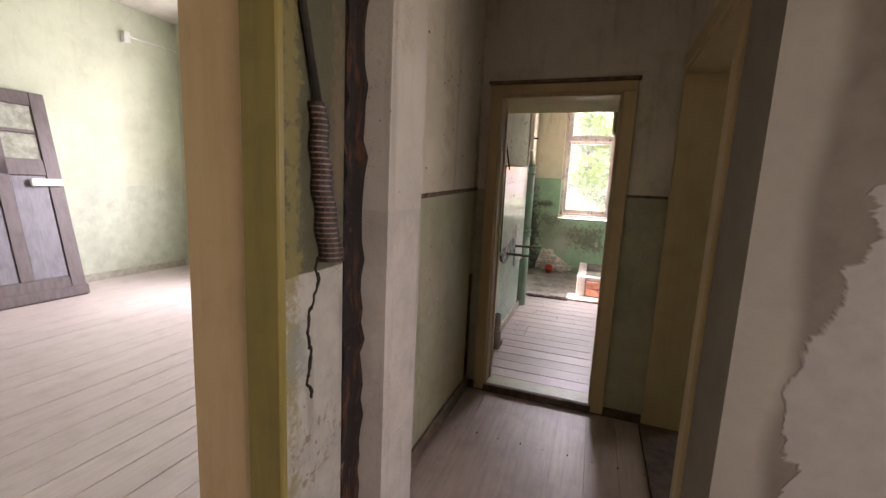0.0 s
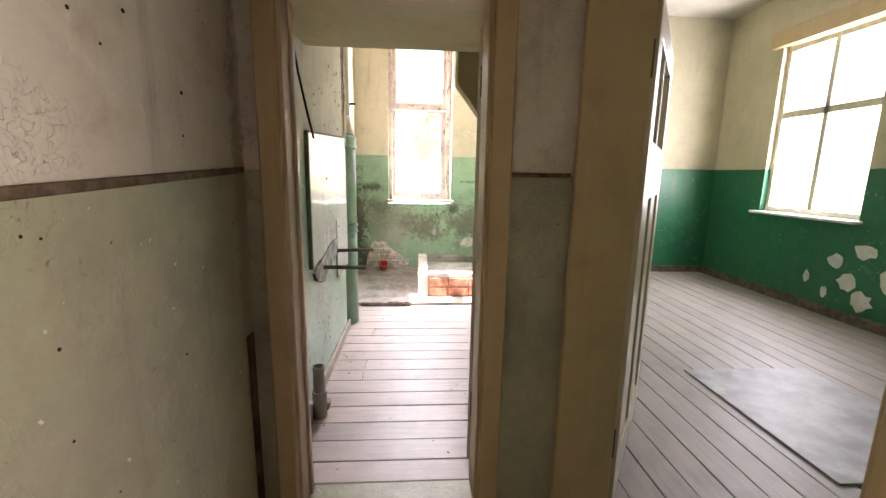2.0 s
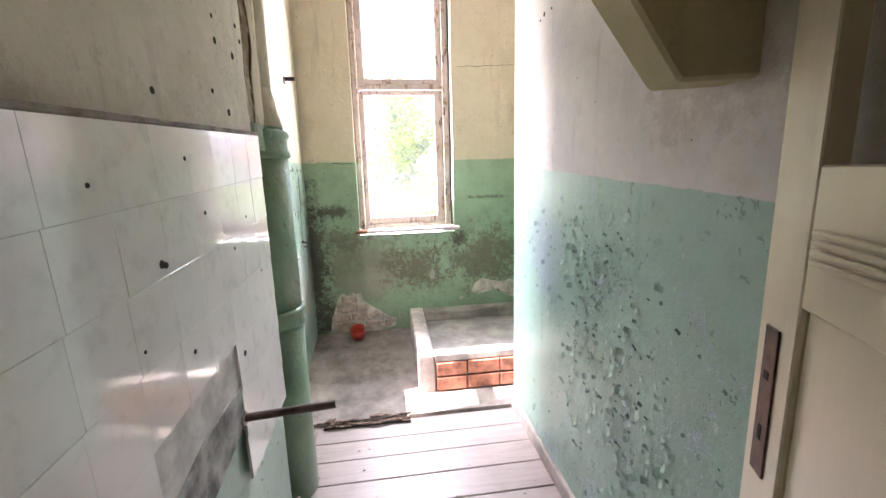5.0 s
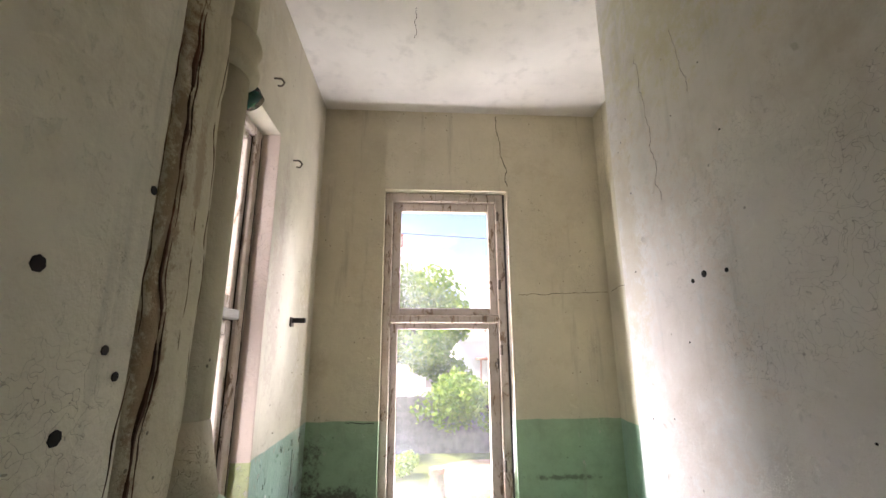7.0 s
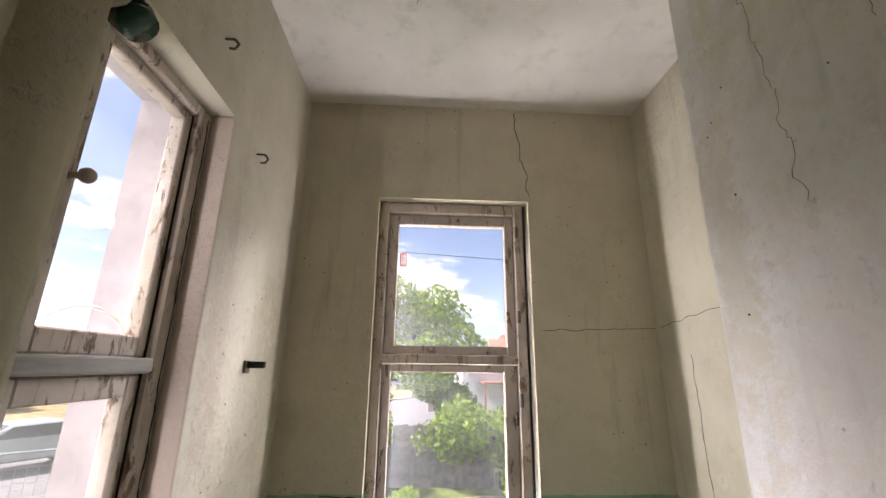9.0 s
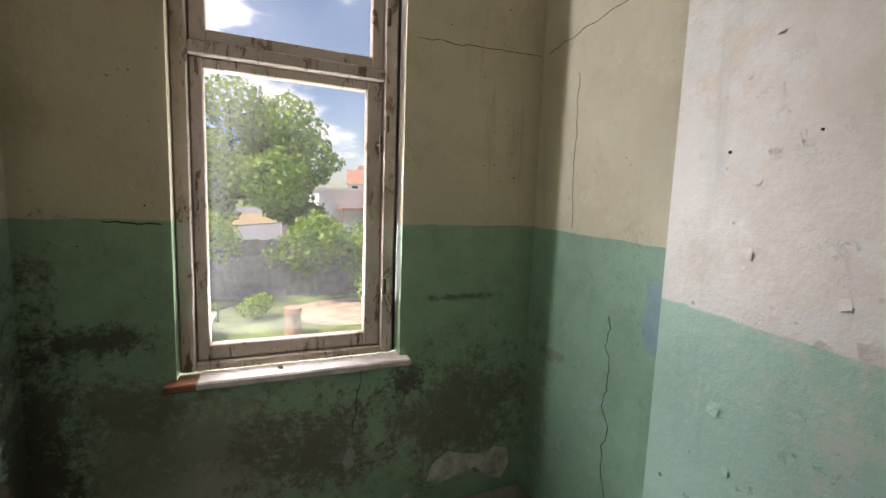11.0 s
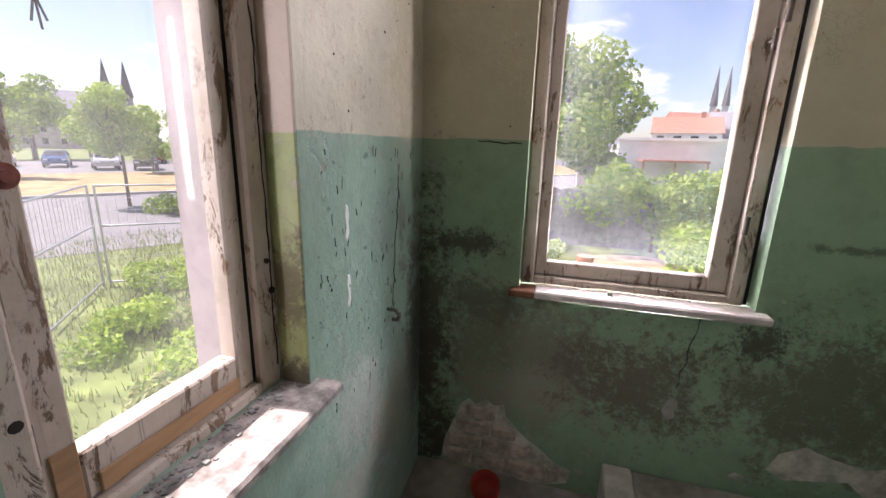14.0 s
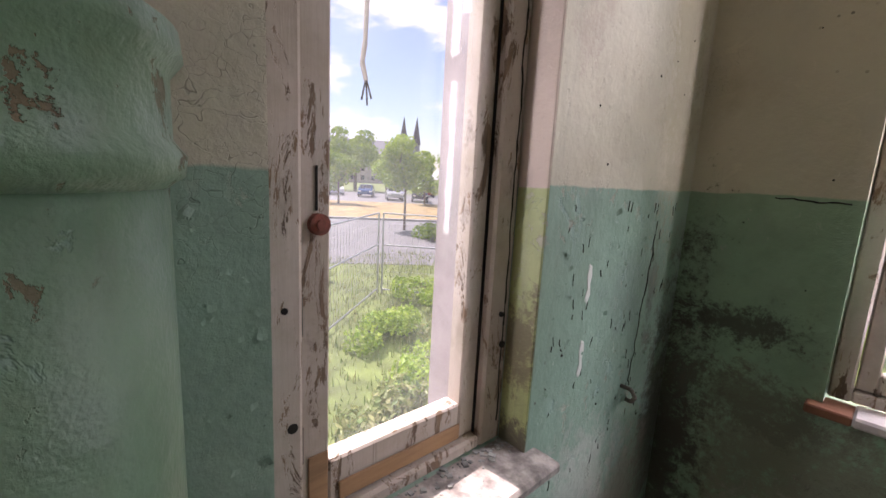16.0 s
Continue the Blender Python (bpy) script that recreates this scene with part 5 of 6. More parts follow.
random.seed(5)
holes([(7.354, 2.178, 0.007), (7.306, 2.19, 0.011), (7.224, 2.186, 0.007)] + [(random.uniform(6.3, 7.7), random.uniform(1.5, 2.9), random.uniform(0.002, 0.0035)) for _ in range(26)], 0, -1, KR)
holes([(random.uniform(5.4, 7.0), random.uniform(1.68, 2.3), random.uniform(0.004, 0.013)) for _ in range(34)], 0, 1, KL)
holes([(random.uniform(3.85, 4.9), random.uniform(1.45, 2.2), random.uniform(0.003, 0.007)) for _ in range(22)] + [(random.uniform(3.85, 4.9), random.uniform(0.3, 1.3), random.uniform(0.002, 0.0045)) for _ in range(16)], 0, 1, 0.01)
holes([(random.uniform(1.1, 1.65), random.uniform(1.7, 3.2), random.uniform(0.002, 0.0035)) for _ in range(12)] + [(random.uniform(-0.1, 0.25), random.uniform(1.2, 3.2), random.uniform(0.002, 0.004)) for _ in range(10)], 1, -1, FAR)
holes([(random.uniform(8.08, 8.7), random.uniform(0.9, 2.9), random.uniform(0.002, 0.004)) for _ in range(18)], 0, 1, SIDE)
holes([(6.22, 1.34, 0.010), (6.235, 1.335, 0.008), (6.30, 1.12, 0.007), (6.45, 1.42, 0.006), (6.62, 1.30, 0.006), (6.12, 1.2, 0.004), (6.75, 1.38, 0.006), (6.85, 1.18, 0.005), (6.6, 0.98, 0.010), (6.05, 1.5, 0.005), (6.38, 1.55, 0.006)], 0, 1, KL + 0.0222)
cab = thing("torn_cable", (KL + 0.01, 6.0, 1.9), "dark torn cable hanging down the kitchen wall", "cable")
bm = bmesh.new()
pts = [(KL + 0.01, 5.60, 2.03), (KL + 0.02, 5.66, 1.86), (KL + 0.035, 5.73, 1.70), (KL + 0.05, 5.80, 1.56)]
for a, b in zip(pts, pts[1:]):
    rod(bm, a, b, 0.006, 8)
part("strand", bm, M["black"], cab)

# ---- things in the side rooms ----
sheet = thing("fibreboard_sheet", (3.1, 5.6, -0.03), "large grey scuffed fibreboard sheet lying on the floor", "board")
part("board", one((2.61, 5.05, -0.030), (3.55, 6.21, -0.018)), M["fibre"], sheet, bevel=0.003)
old = thing("leaning_door", (0, 0, 0), "dark brown panelled old door with small glass lights leaning on a wall", "door")


def old_part(name, lo, hi, mat, label=""):
    return part(name, one(lo, hi), mat, old, label, 0.006)


W, T = 1.02, 0.05
old_part("stile", (0, 0, 0), (0.14, T, 2.3), M["olddoor"])
old_part("stile", (W - 0.14, 0, 0), (W, T, 2.3), M["olddoor"])
old_part("mid_stile", (0.45, 0.001, 0.25), (0.57, T - 0.001, 2.15), M["olddoor"])
for z0, z1 in ((0.0, 0.25), (1.38, 1.56), (2.15, 2.3)):
    old_part("rail", (0.14, 0.001, z0), (W - 0.14, T - 0.001, z1), M["olddoor"])
old_part("plinth", (-0.01, -0.02, 0.02), (W + 0.01, 0.0, 0.13), M["olddoor"])
for u0, u1 in ((0.14, 0.45), (0.57, W - 0.14)):
    old_part("panel", (u0, 0.014, 0.25), (u1, T - 0.014, 1.38), M["oldpanel"])
    old_part("light", (u0, 0.02, 1.56), (u1, T - 0.02, 1.84), M["oldglass"], "dusty grey glass light")
    old_part("light_bar", (u0, 0.01, 1.84), (u1, T - 0.01, 1.88), M["olddoor"])
    old_part("light", (u0, 0.02, 1.88), (u1, T - 0.02, 2.15), M["blueglass"] if u0 < 0.3 else M["oldglass"], "blue glass light" if u0 < 0.3 else "dusty grey glass light")
old_part("letter_plate", (W - 0.30, -0.035, 1.26), (W - 0.02, 0.0, 1.34), M["white"], "pale letter flap")
old.matrix_world = Matrix.Translation((-4.64, 5.19 - W, -0.04)) @ Matrix.Rotation(radians(90), 4, "Z") @ Matrix.Rotation(radians(-13), 4, "X")
rod_b = thing("curtain_bracket", (-5.2, 6.2, 3.1), "small pale curtain rail bracket on the wall", "bracket")
part("block", one((-5.25, 6.12, 3.06), (-5.17, 6.20, 3.20)), M["white"], rod_b, bevel=0.006)
bm = bmesh.new()
rod(bm, (-5.19, 6.2, 3.15), (-5.19, 6.85, 3.15), 0.012)
part("rail", bm, M["white"], rod_b)

# ---- outdoors ----
BASE = Vector((0.36, 7.3, 0))
UD, VD = Vector((-0.839, 0.545, 0)), Vector((0.545, 0.839, 0))


def uv(u, v, z=-1.2):
    p = BASE + UD * u + VD * v
    return Vector((p.x, p.y, z))


def strip(name, u0, u1, z0, z1, mat, label, category, v0=-70, v1=110):
    bm = bmesh.new()
    q = [uv(u0, v0), uv(u1, v0), uv(u1, v1), uv(u0, v1)]
    lo = [bm.verts.new((p.x, p.y, z0)) for p in q]
    hi = [bm.verts.new((p.x, p.y, z1)) for p in q]
    bm.faces.new(hi)
    for i in range(4):
        bm.faces.new((lo[i], lo[(i + 1) % 4], hi[(i + 1) % 4], hi[i]))
    return tagged(link_mesh(name, bm, mat), label, category, kind="structure")


strip("road", 13.0, 26.0, -1.25, -1.185, M["asphalt"], "pale sunlit asphalt road", "road")
strip("kerb", 26.0, 26.25, -1.25, -1.06, M["kerb"], "grey kerb stones along the road", "kerb")
strip("verge", 26.25, 42.0, -1.25, -1.08, M["dryverge"], "dry brown grass verge", "verge")
strip("car_park", 42.0, 64.0, -1.25, -1.10, M["asphalt"], "asphalt car park", "car park")
bm = bmesh.new()
bmesh.ops.create_circle(bm, cap_ends=True, segments=24, radius=1.0, matrix=Matrix.Translation((2.5, 17.9, -1.19)) @ Matrix.Diagonal((1.7, 1.3, 1, 1)))
tagged(link_mesh("earth_patch", bm, M["earth"]), "bare sandy patch in the garden", "ground", kind="structure")


def leaves_mesh(name, blobs, count, size, mat, seed, parent, squash=0.8):
    """A crown of many small leaves: blobs are (x, y, z, radius)."""
    rng = np.random.default_rng(seed)
    vol = np.array([b[3] ** 2 for b in blobs])
    pick = rng.choice(len(blobs), count, p=vol / vol.sum())
    b = np.array(blobs)[pick]
    d = rng.normal(size=(count, 3))
    d /= np.linalg.norm(d, axis=1)[:, None]
    r = b[:, 3] * (0.55 + 0.5 * rng.random(count) ** 0.6) * (1 + 0.18 * np.sin(d[:, 0] * 7 + b[:, 0]) * np.cos(d[:, 2] * 6))
    c = b[:, :3] + d * r[:, None] * np.array([1, 1, squash])
    n = d + rng.normal(size=(count, 3)) * 0.7
    n /= np.linalg.norm(n, axis=1)[:, None]
    u = np.cross(n, rng.normal(size=(count, 3)))
    u /= np.linalg.norm(u, axis=1)[:, None]
    v = np.cross(n, u)
    s = size * (0.6 + 0.8 * rng.random(count))[:, None]
    quads = np.stack([c - u * s, c + v * s * 0.55 + n * s * 0.15, c + u * s, c - v * s * 0.55 + n * s * 0.15], axis=1).reshape(-1, 3)
    me = bpy.data.meshes.new(name)
    me.from_pydata(quads.tolist(), [], [(4 * i, 4 * i + 1, 4 * i + 2, 4 * i + 3) for i in range(count)])
    me.materials.append(mat)
    ob = new(name, me)
    ob.parent = parent
    ob.matrix_parent_inverse = parent.matrix_world.inverted()
    return ob


def tree(at, height, trunk_r, blobs, count, size, mat, label, seed, name="tree", group="", fork=0.4):
    at = Vector(at)
    o = thing(name, at, label, "tree" if name == "tree" else "shrub", group)
    rng = random.Random(seed)
    bm = bmesh.new()
    top = at + Vector((0, 0, height * fork))
    rod(bm, at - Vector((0, 0, 0.05)), top, trunk_r, 10, trunk_r * 0.7)
    part("trunk", bm, M["bark"], o)
    world_blobs = [(at.x + b[0], at.y + b[1], at.z + b[2], b[3]) for b in blobs]
    bm = bmesh.new()
    for b in world_blobs:
        mid = top.lerp(Vector(b[:3]), 0.5) + Vector((rng.uniform(-0.2, 0.2), rng.uniform(-0.2, 0.2), 0.1))
        rod(bm, top, mid, trunk_r * 0.5, 7, trunk_r * 0.35)
        rod(bm, mid, b[:3], trunk_r * 0.35, 7, trunk_r * 0.12)
    part("limbs", bm, M["bark"], o)
    leaves_mesh("crown", world_blobs, count, size, mat, seed, o)
    return o


def rand_blobs(n, rx, ry, z0, z1, r0, r1, seed):
    rng = random.Random(seed)
    return [(rng.uniform(-rx, rx), rng.uniform(-ry, ry), rng.uniform(z0, z1), rng.uniform(r0, r1)) for _ in range(n)]


# garden beyond the far window
tree((-1.0, 23.5, -1.2), 7.5, 0.22, rand_blobs(24, 2.9, 2.0, 1.6, 5.6, 0.7, 1.35, 1) + [(2.0, 0, 5.4, 1.3), (2.7, -0.3, 4.2, 1.2), (0.2, 0, 6.0, 1.1), (-2.4, 0, 6.2, 1.2)], 22000, 0.11, M["leaf"], "large leafy green deciduous tree in the garden", 1)
tree((-1.6, 19.3, -1.2), 2.6, 0.06, rand_blobs(7, 1.0, 0.6, 1.3, 2.5, 0.4, 0.7, 2), 3500, 0.07, M["leaf2"], "yellow-green garden shrub behind a fence", 2, "shrub")
tree((2.9, 19.9, -1.2), 3.0, 0.06, rand_blobs(20, 2.6, 0.7, 0.8, 1.9, 0.5, 0.85, 3), 11000, 0.085, M["leaf"], "dense green climbing hedge over a wall", 3, "shrub")
tree((3.7, 16.6, -1.2), 2.2, 0.05, rand_blobs(8, 0.9, 0.7, 0.35, 0.95, 0.4, 0.62, 4), 5000, 0.065, M["leaf2"], "rounded bright green bush in the garden", 4, "shrub")
tree((6.9, 22.0, -1.2), 4.0, 0.08, rand_blobs(8, 1.2, 1.2, 0.9, 3.0, 0.5, 0.9, 5), 4500, 0.09, M["leaf"], "green garden tree beside a white hall", 5)
tree((-0.6, 17.6, -1.2), 0.7, 0.02, rand_blobs(8, 1.5, 0.3, 0.15, 0.45, 0.2, 0.34, 6), 2200, 0.05, M["leaf2"], "low green weeds along the fence", 6, "shrub")

wallf = thing("board_fence", (0.0, 20.3, -1.2), "weathered grey board fence in the garden", "fence")
x = -1.9
k = 0
while x < 2.6:
    part("board", one((x, 20.0 + 0.01 * (k % 2), -1.2), (x + 0.148, 20.03 + 0.01 * (k % 2), 0.46 + 0.02 * math.sin(k * 2.1))), M["fenceboard"], wallf)
    x += 0.15
    k += 1
part("rail", one((-1.9, 20.045, 0.2), (2.6, 20.09, 0.28)), M["fenceboard"], wallf)
slab = thing("white_slab", (-2.6, 16.5, -1.2), "flat white panel lying in the garden", "panel")
part("panel", one((-2.9, 15.3, -0.85), (-0.55, 16.9, -0.80)), M["whitewall"], slab, bevel=0.01)
for x, y in ((-2.7, 15.5), (-0.75, 15.5), (-2.7, 16.7), (-0.75, 16.7)):
    part("support", one((x - 0.05, y - 0.05, -1.2), (x + 0.05, y + 0.05, -0.85)), M["fenceboard"], slab)
stump = thing("chimney_pot", (0.95, 16.3, -1.2), "terracotta chimney pot standing in the grass", "chimney pot")
bm = bmesh.new()
rod(bm, (0.95, 16.3, -1.2), (0.95, 16.3, -0.72), 0.19, 16, 0.15)
part("pot", bm, M["earth"], stump)
bm = bmesh.new()
rod(bm, (0.95, 16.3, -0.72), (0.95, 16.3, -0.62), 0.18, 16)
part("rim", bm, M["terracotta"], stump)

# white hall, houses and spires
hall = thing("white_hall", (14, 44, -1.2), "long low white-rendered hall with shed roof", "building")
part("wall", one((4.0, 42, -1.2), (34, 52, 2.4)), M["whitewall"], hall)
part("roof", one((3.8, 41.8, 2.4), (34.2, 52.2, 2.6)), M["whitewall"], hall)
part("canopy", one((5.4, 39.5, 0.9), (9.6, 42, 1.05)), M["roofred"], hall, "red canopy roof")
for x in (5.5, 7.5, 9.5):
    part("post", one((x - 0.06, 39.6, -1.2), (x + 0.06, 39.72, 0.9)), M["roofred"], hall)
part("lean_to", one((1.2, 40.5, -1.2), (4.0, 43.5, 0.3)), M["facade"], hall)
part("lean_to_roof", one((1.0, 40.2, 0.3), (4.1, 43.6, 0.45)), M["roofgrey"], hall)


def house(at, w, d, h, roof_h, mats, label, rows=2, cols=4, turn=0.0):
    o = thing("house", (0, 0, 0), label, "house")
    part("wall", one((-w / 2, -d / 2, 0), (w / 2, d / 2, h)), mats[0], o)
    bm = bmesh.new()
    e = 0.3
    pts = [(-w / 2 - e, -d / 2 - e, h), (w / 2 + e, -d / 2 - e, h), (w / 2 + e, d / 2 + e, h), (-w / 2 - e, d / 2 + e, h), (-w / 2 - e, 0, h + roof_h), (w / 2 + e, 0, h + roof_h)]
    v = [bm.verts.new(p) for p in pts]
    for f in ((0, 1, 5, 4), (2, 3, 4, 5), (1, 2, 5), (3, 0, 4), (3, 2, 1, 0)):
        bm.faces.new([v[i] for i in f])
    part("roof", bm, mats[1], o)
    part("chimney", one((w * 0.2, -0.3, h + roof_h * 0.6), (w * 0.2 + 0.6, 0.3, h + roof_h + 0.7)), mats[1], o)
    for r in range(rows):
        for c in range(cols):
            x, z = -w / 2 + (c + 0.5) * w / cols, 1.0 + r * 2.8
            part("window", one((x - 0.5, -d / 2 - 0.04, z), (x + 0.5, -d / 2 + 0.05, z + 1.4)), M["carglass"], o)
    o.matrix_world = Matrix.Translation(at) @ Matrix.Rotation(radians(turn), 4, "Z")
    return o


house((17.5, 82, -1.2), 9, 8, 5.6, 2.6, (M["whitewall"], M["roofred"]), "white house with a red tiled roof", turn=-10)
house((28, 84, -1.2), 13, 9, 5.0, 4.2, (M["facade"], M["roofgrey"]), "house with a large grey roof", cols=5, turn=-14)
house((21.5, 90, -1.2), 11, 8, 6.4, 3.0, (M["facade"], M["roofred"]), "house with a red tiled roof", turn=20)
house((-125, 78, -1.2), 30, 12, 9.0, 5.0, (M["facade"], M["roofgrey"]), "long town house behind the trees", rows=3, cols=9, turn=58)


def church(at, spread, h, body, label, turn=0.0):
    o = thing("church", (0, 0, 0), label, "church")
    part("nave", one((-body, 0, 0), (body, body * 2, h * 0.36)), M["facade"], o)
    for s in (-1, 1):
        bm = bmesh.new()
        x = s * spread / 2
        box(bm, (x - spread * 0.28, -spread * 0.28, 0), (x + spread * 0.28, spread * 0.28, h * 0.58))
        part("tower", bm, M["roofgrey"], o)
        bm = bmesh.new()
        rod(bm, (x, 0, h * 0.58), (x, 0, h), spread * 0.36, 8, 0.02)
        part("spire", bm, M["slate"], o, "dark slate spire")
    o.matrix_world = Matrix.Translation(at) @ Matrix.Rotation(radians(turn), 4, "Z")


church((52.6, 192, -1.2), 3.8, 34.5, 9, "church with twin dark pointed spires", -15)
church((-150, 120, -1.2), 5.6, 28.5, 7, "distant church with twin dark pointed spires", 53)

# car park side
tree(uv(21.5, 1.3), 5.2, 0.07, rand_blobs(12, 1.0, 1.0, 2.4, 4.6, 0.45, 0.8, 7), 6000, 0.085, M["leaf2"], "young street tree with a slender trunk", 7, fork=0.45)
tree(uv(70, -4.0), 11, 0.3, rand_blobs(12, 3.2, 3.2, 5, 9, 1.4, 2.4, 8), 7000, 0.24, M["leaf"], "tall round green tree behind the car park", 8)
for k, (u, v, s) in enumerate(((38, -3.6, 0.8), (41, 4.4, 0.85), (60, -9.5, 1.1), (64, 5, 1.15), (66, 10.5, 1.2), (58, -14, 1.1), (68, 1.0, 1.0), (60, 16, 1.1), (40, 9.5, 0.9), (62, -20, 1.2))):
    tree(uv(u, v), 6 * s, 0.1, rand_blobs(9, 1.7 * s, 1.7 * s, 2.0 * s, 5.0 * s, 0.7 * s, 1.2 * s, 20 + k), 3600, 0.14, M["leaf2"] if k % 2 else M["leaf"], "leafy green tree at the car park", 20 + k, group="car park trees")
tree(uv(19.0, 2.6), 1.0, 0.03, rand_blobs(7, 1.3, 1.0, 0.2, 0.6, 0.3, 0.5, 41), 2500, 0.06, M["leaf"], "low dark green shrub bed by the road", 41, "shrub")
for k, (x, y, w, h) in enumerate(((-3.6, 10.6, 0.8, 0.5), (-4.6, 12.2, 0.8, 1.0), (-4.1, 11.6, 0.5, 1.35), (-5.6, 11.2, 0.9, 0.5), (-3.0, 9.6, 0.5, 0.4), (-5.0, 13.4, 0.9, 0.7), (-6.6, 13.2, 1.0, 0.5), (-2.6, 10.2, 0.6, 0.6))):
    tree((x, y, -1.2), h, 0.015, rand_blobs(9, w * 0.7, w * 0.7, 0.1, h, 0.16, 0.30, 50 + k), 1500, 0.045, M["leaf3"] if k % 3 else M["leaf2"], "straggly sunlit weeds by the window", 50 + k, "weeds", "weeds")
rng = np.random.default_rng(9)
n = 9000
gx, gy = rng.uniform(-12, -1.2, n), rng.uniform(8.6, 17, n)
gh = 0.05 + 0.14 * rng.random(n)
ga = rng.uniform(0, math.tau, n)
verts, faces = [], []
for i in range(n):
    c, s = math.cos(ga[i]) * 0.012, math.sin(ga[i]) * 0.012
    verts += [(gx[i] - c, gy[i] - s, -1.2), (gx[i] + c, gy[i] + s, -1.2), (gx[i] + s * 3, gy[i] - c * 3, -1.2 + gh[i])]
    faces.append((3 * i, 3 * i + 1, 3 * i + 2))
me = bpy.data.meshes.new("grass")
me.from_pydata(verts, [], faces)
me.materials.append(M["leaf3"])
tagged(new("grass", me), "sparse dry grass blades", "grass", kind="stuff")


def fence_panel(a, b, label):
    a, b = Vector(a), Vector(b)
    o = thing("mesh_fence", a, label, "fence", "construction fence")
    z0, z1 = -1.1, 0.72
    for p in (a, b):
        bm = bmesh.new()
        rod(bm, (p.x, p.y, -1.2), (p.x, p.y, z1), 0.022, 8)
        part("post", bm, M["galv"], o)
    for z in (z0, -0.02, z1):
        bm = bmesh.new()
        rod(bm, (a.x, a.y, z), (b.x, b.y, z), 0.018, 8)
        part("tube", bm, M["galv"], o)
    bm = bmesh.new()
    n = int((b - a).length / 0.14)
    for i in range(1, n):
        p = a.lerp(b, i / n)
        rod(bm, (p.x, p.y, z0), (p.x, p.y, z1), 0.003, 4)
    for i in range(1, 8):
        z = z0 + (z1 - z0) * i / 8
        rod(bm, (a.x, a.y, z), (b.x, b.y, z), 0.0025, 4)
    part("wires", bm, M["galv"], o)


fence_panel((-5.9, 10.3, 0), (-7.85, 12.62, 0), "galvanised mesh site fence panel standing in weeds")
fence_panel((-7.75, 12.68, 0), (-5.2, 14.9, 0), "galvanised mesh site fence panel standing in weeds")


def car(at, turn, mat, label):
    o = thing("car", (0, 0, 0), label, "car", "parked cars")
    side = [(-2.1, 0.35), (-2.12, 0.75), (-1.9, 0.95), (-1.2, 1.0), (-0.55, 1.42), (0.75, 1.46), (1.55, 1.02), (2.05, 0.92), (2.12, 0.35)]
    bm = bmesh.new()
    va = [bm.verts.new((x, -0.85 + (0.16 if z > 1.2 else 0), z)) for x, z in side]
    vb = [bm.verts.new((x, 0.85 - (0.16 if z > 1.2 else 0), z)) for x, z in side]
    bm.faces.new(va)
    bm.faces.new(vb[::-1])
    for i in range(len(side)):
        j = (i + 1) % len(side)
        bm.faces.new((va[i], vb[i], vb[j], va[j]))
    part("body", bm, mat, o, bevel=0.06)
    for s in (-1, 1):
        bm = bmesh.new()
        q = [(-0.98, 0.84, 1.04), (-0.5, 0.72, 1.36), (0.68, 0.72, 1.39), (1.25, 0.84, 1.04)]
        f = [bm.verts.new((x, s * (y + 0.022), z)) for x, y, z in q]
        g2 = [bm.verts.new((x, s * (y - 0.03), z)) for x, y, z in q]
        bm.faces.new(f)
        for i in range(4):
            bm.faces.new((f[i], f[(i + 1) % 4], g2[(i + 1) % 4], g2[i]))
        part("side_window", bm, M["carglass"], o)
        for x in (-1.35, 1.35):
            bm = bmesh.new()
            rod(bm, (x, s * 0.70, 0.32), (x, s * 0.89, 0.32), 0.32, 16)
            w = part("wheel", bm, M["rubber"], o)
            bm = bmesh.new()
            rod(bm, (x, s * 0.89, 0.32), (x, s * 0.905, 0.32), 0.20, 12)
            part("rim", bm, M["carsilver"], w)
        part("headlight", one((-2.13, s * 0.62 - 0.15, 0.66), (-2.02, s * 0.62 + 0.15, 0.78)), M["white"], o)
    bm = bmesh.new()
    f = [bm.verts.new(p) for p in ((-1.16, -0.70, 1.05), (-1.16, 0.70, 1.05), (-0.60, 0.62, 1.41), (-0.60, -0.62, 1.41))]
    g2 = [bm.verts.new(v.co + Vector((0.05, 0, -0.04))) for v in f]
    bm.faces.new(f)
    for i in range(4):
        bm.faces.new((f[i], f[(i + 1) % 4], g2[(i + 1) % 4], g2[i]))
    part("windscreen", bm, M["carglass"], o)
    o.matrix_world = Matrix.Translation(at) @ Matrix.Rotation(radians(turn), 4, "Z")


for u, v, mat, label in ((52, -1.6, "carblue", "blue parked car"), (46, 4.4, "cardark", "dark blue parked car"), (47, 1.6, "carsilver", "silver parked car"), (54, -5.5, "carwhite", "white parked car"), (50, -8.5, "cardark", "dark parked car"), (58, 6.5, "carred", "red parked car"), (56, 2.2, "carwhite", "white parked car"), (55, -12.0, "carsilver", "silver parked car"), (48, 8.5, "carblue", "blue parked car"), (52, 12.5, "carwhite", "white parked car")):
    car(uv(u, v, -1.10), 150 + (u * 7) % 20 - 10, M[mat], label + " in the car park")
car(uv(18.5, 5.4, -1.185), 60, M["carsilver"], "pale blue car driving bay beside the road")
car(uv(11.3, -3.6, -1.2), 30, M["carwhite"], "white parked car close to the house")

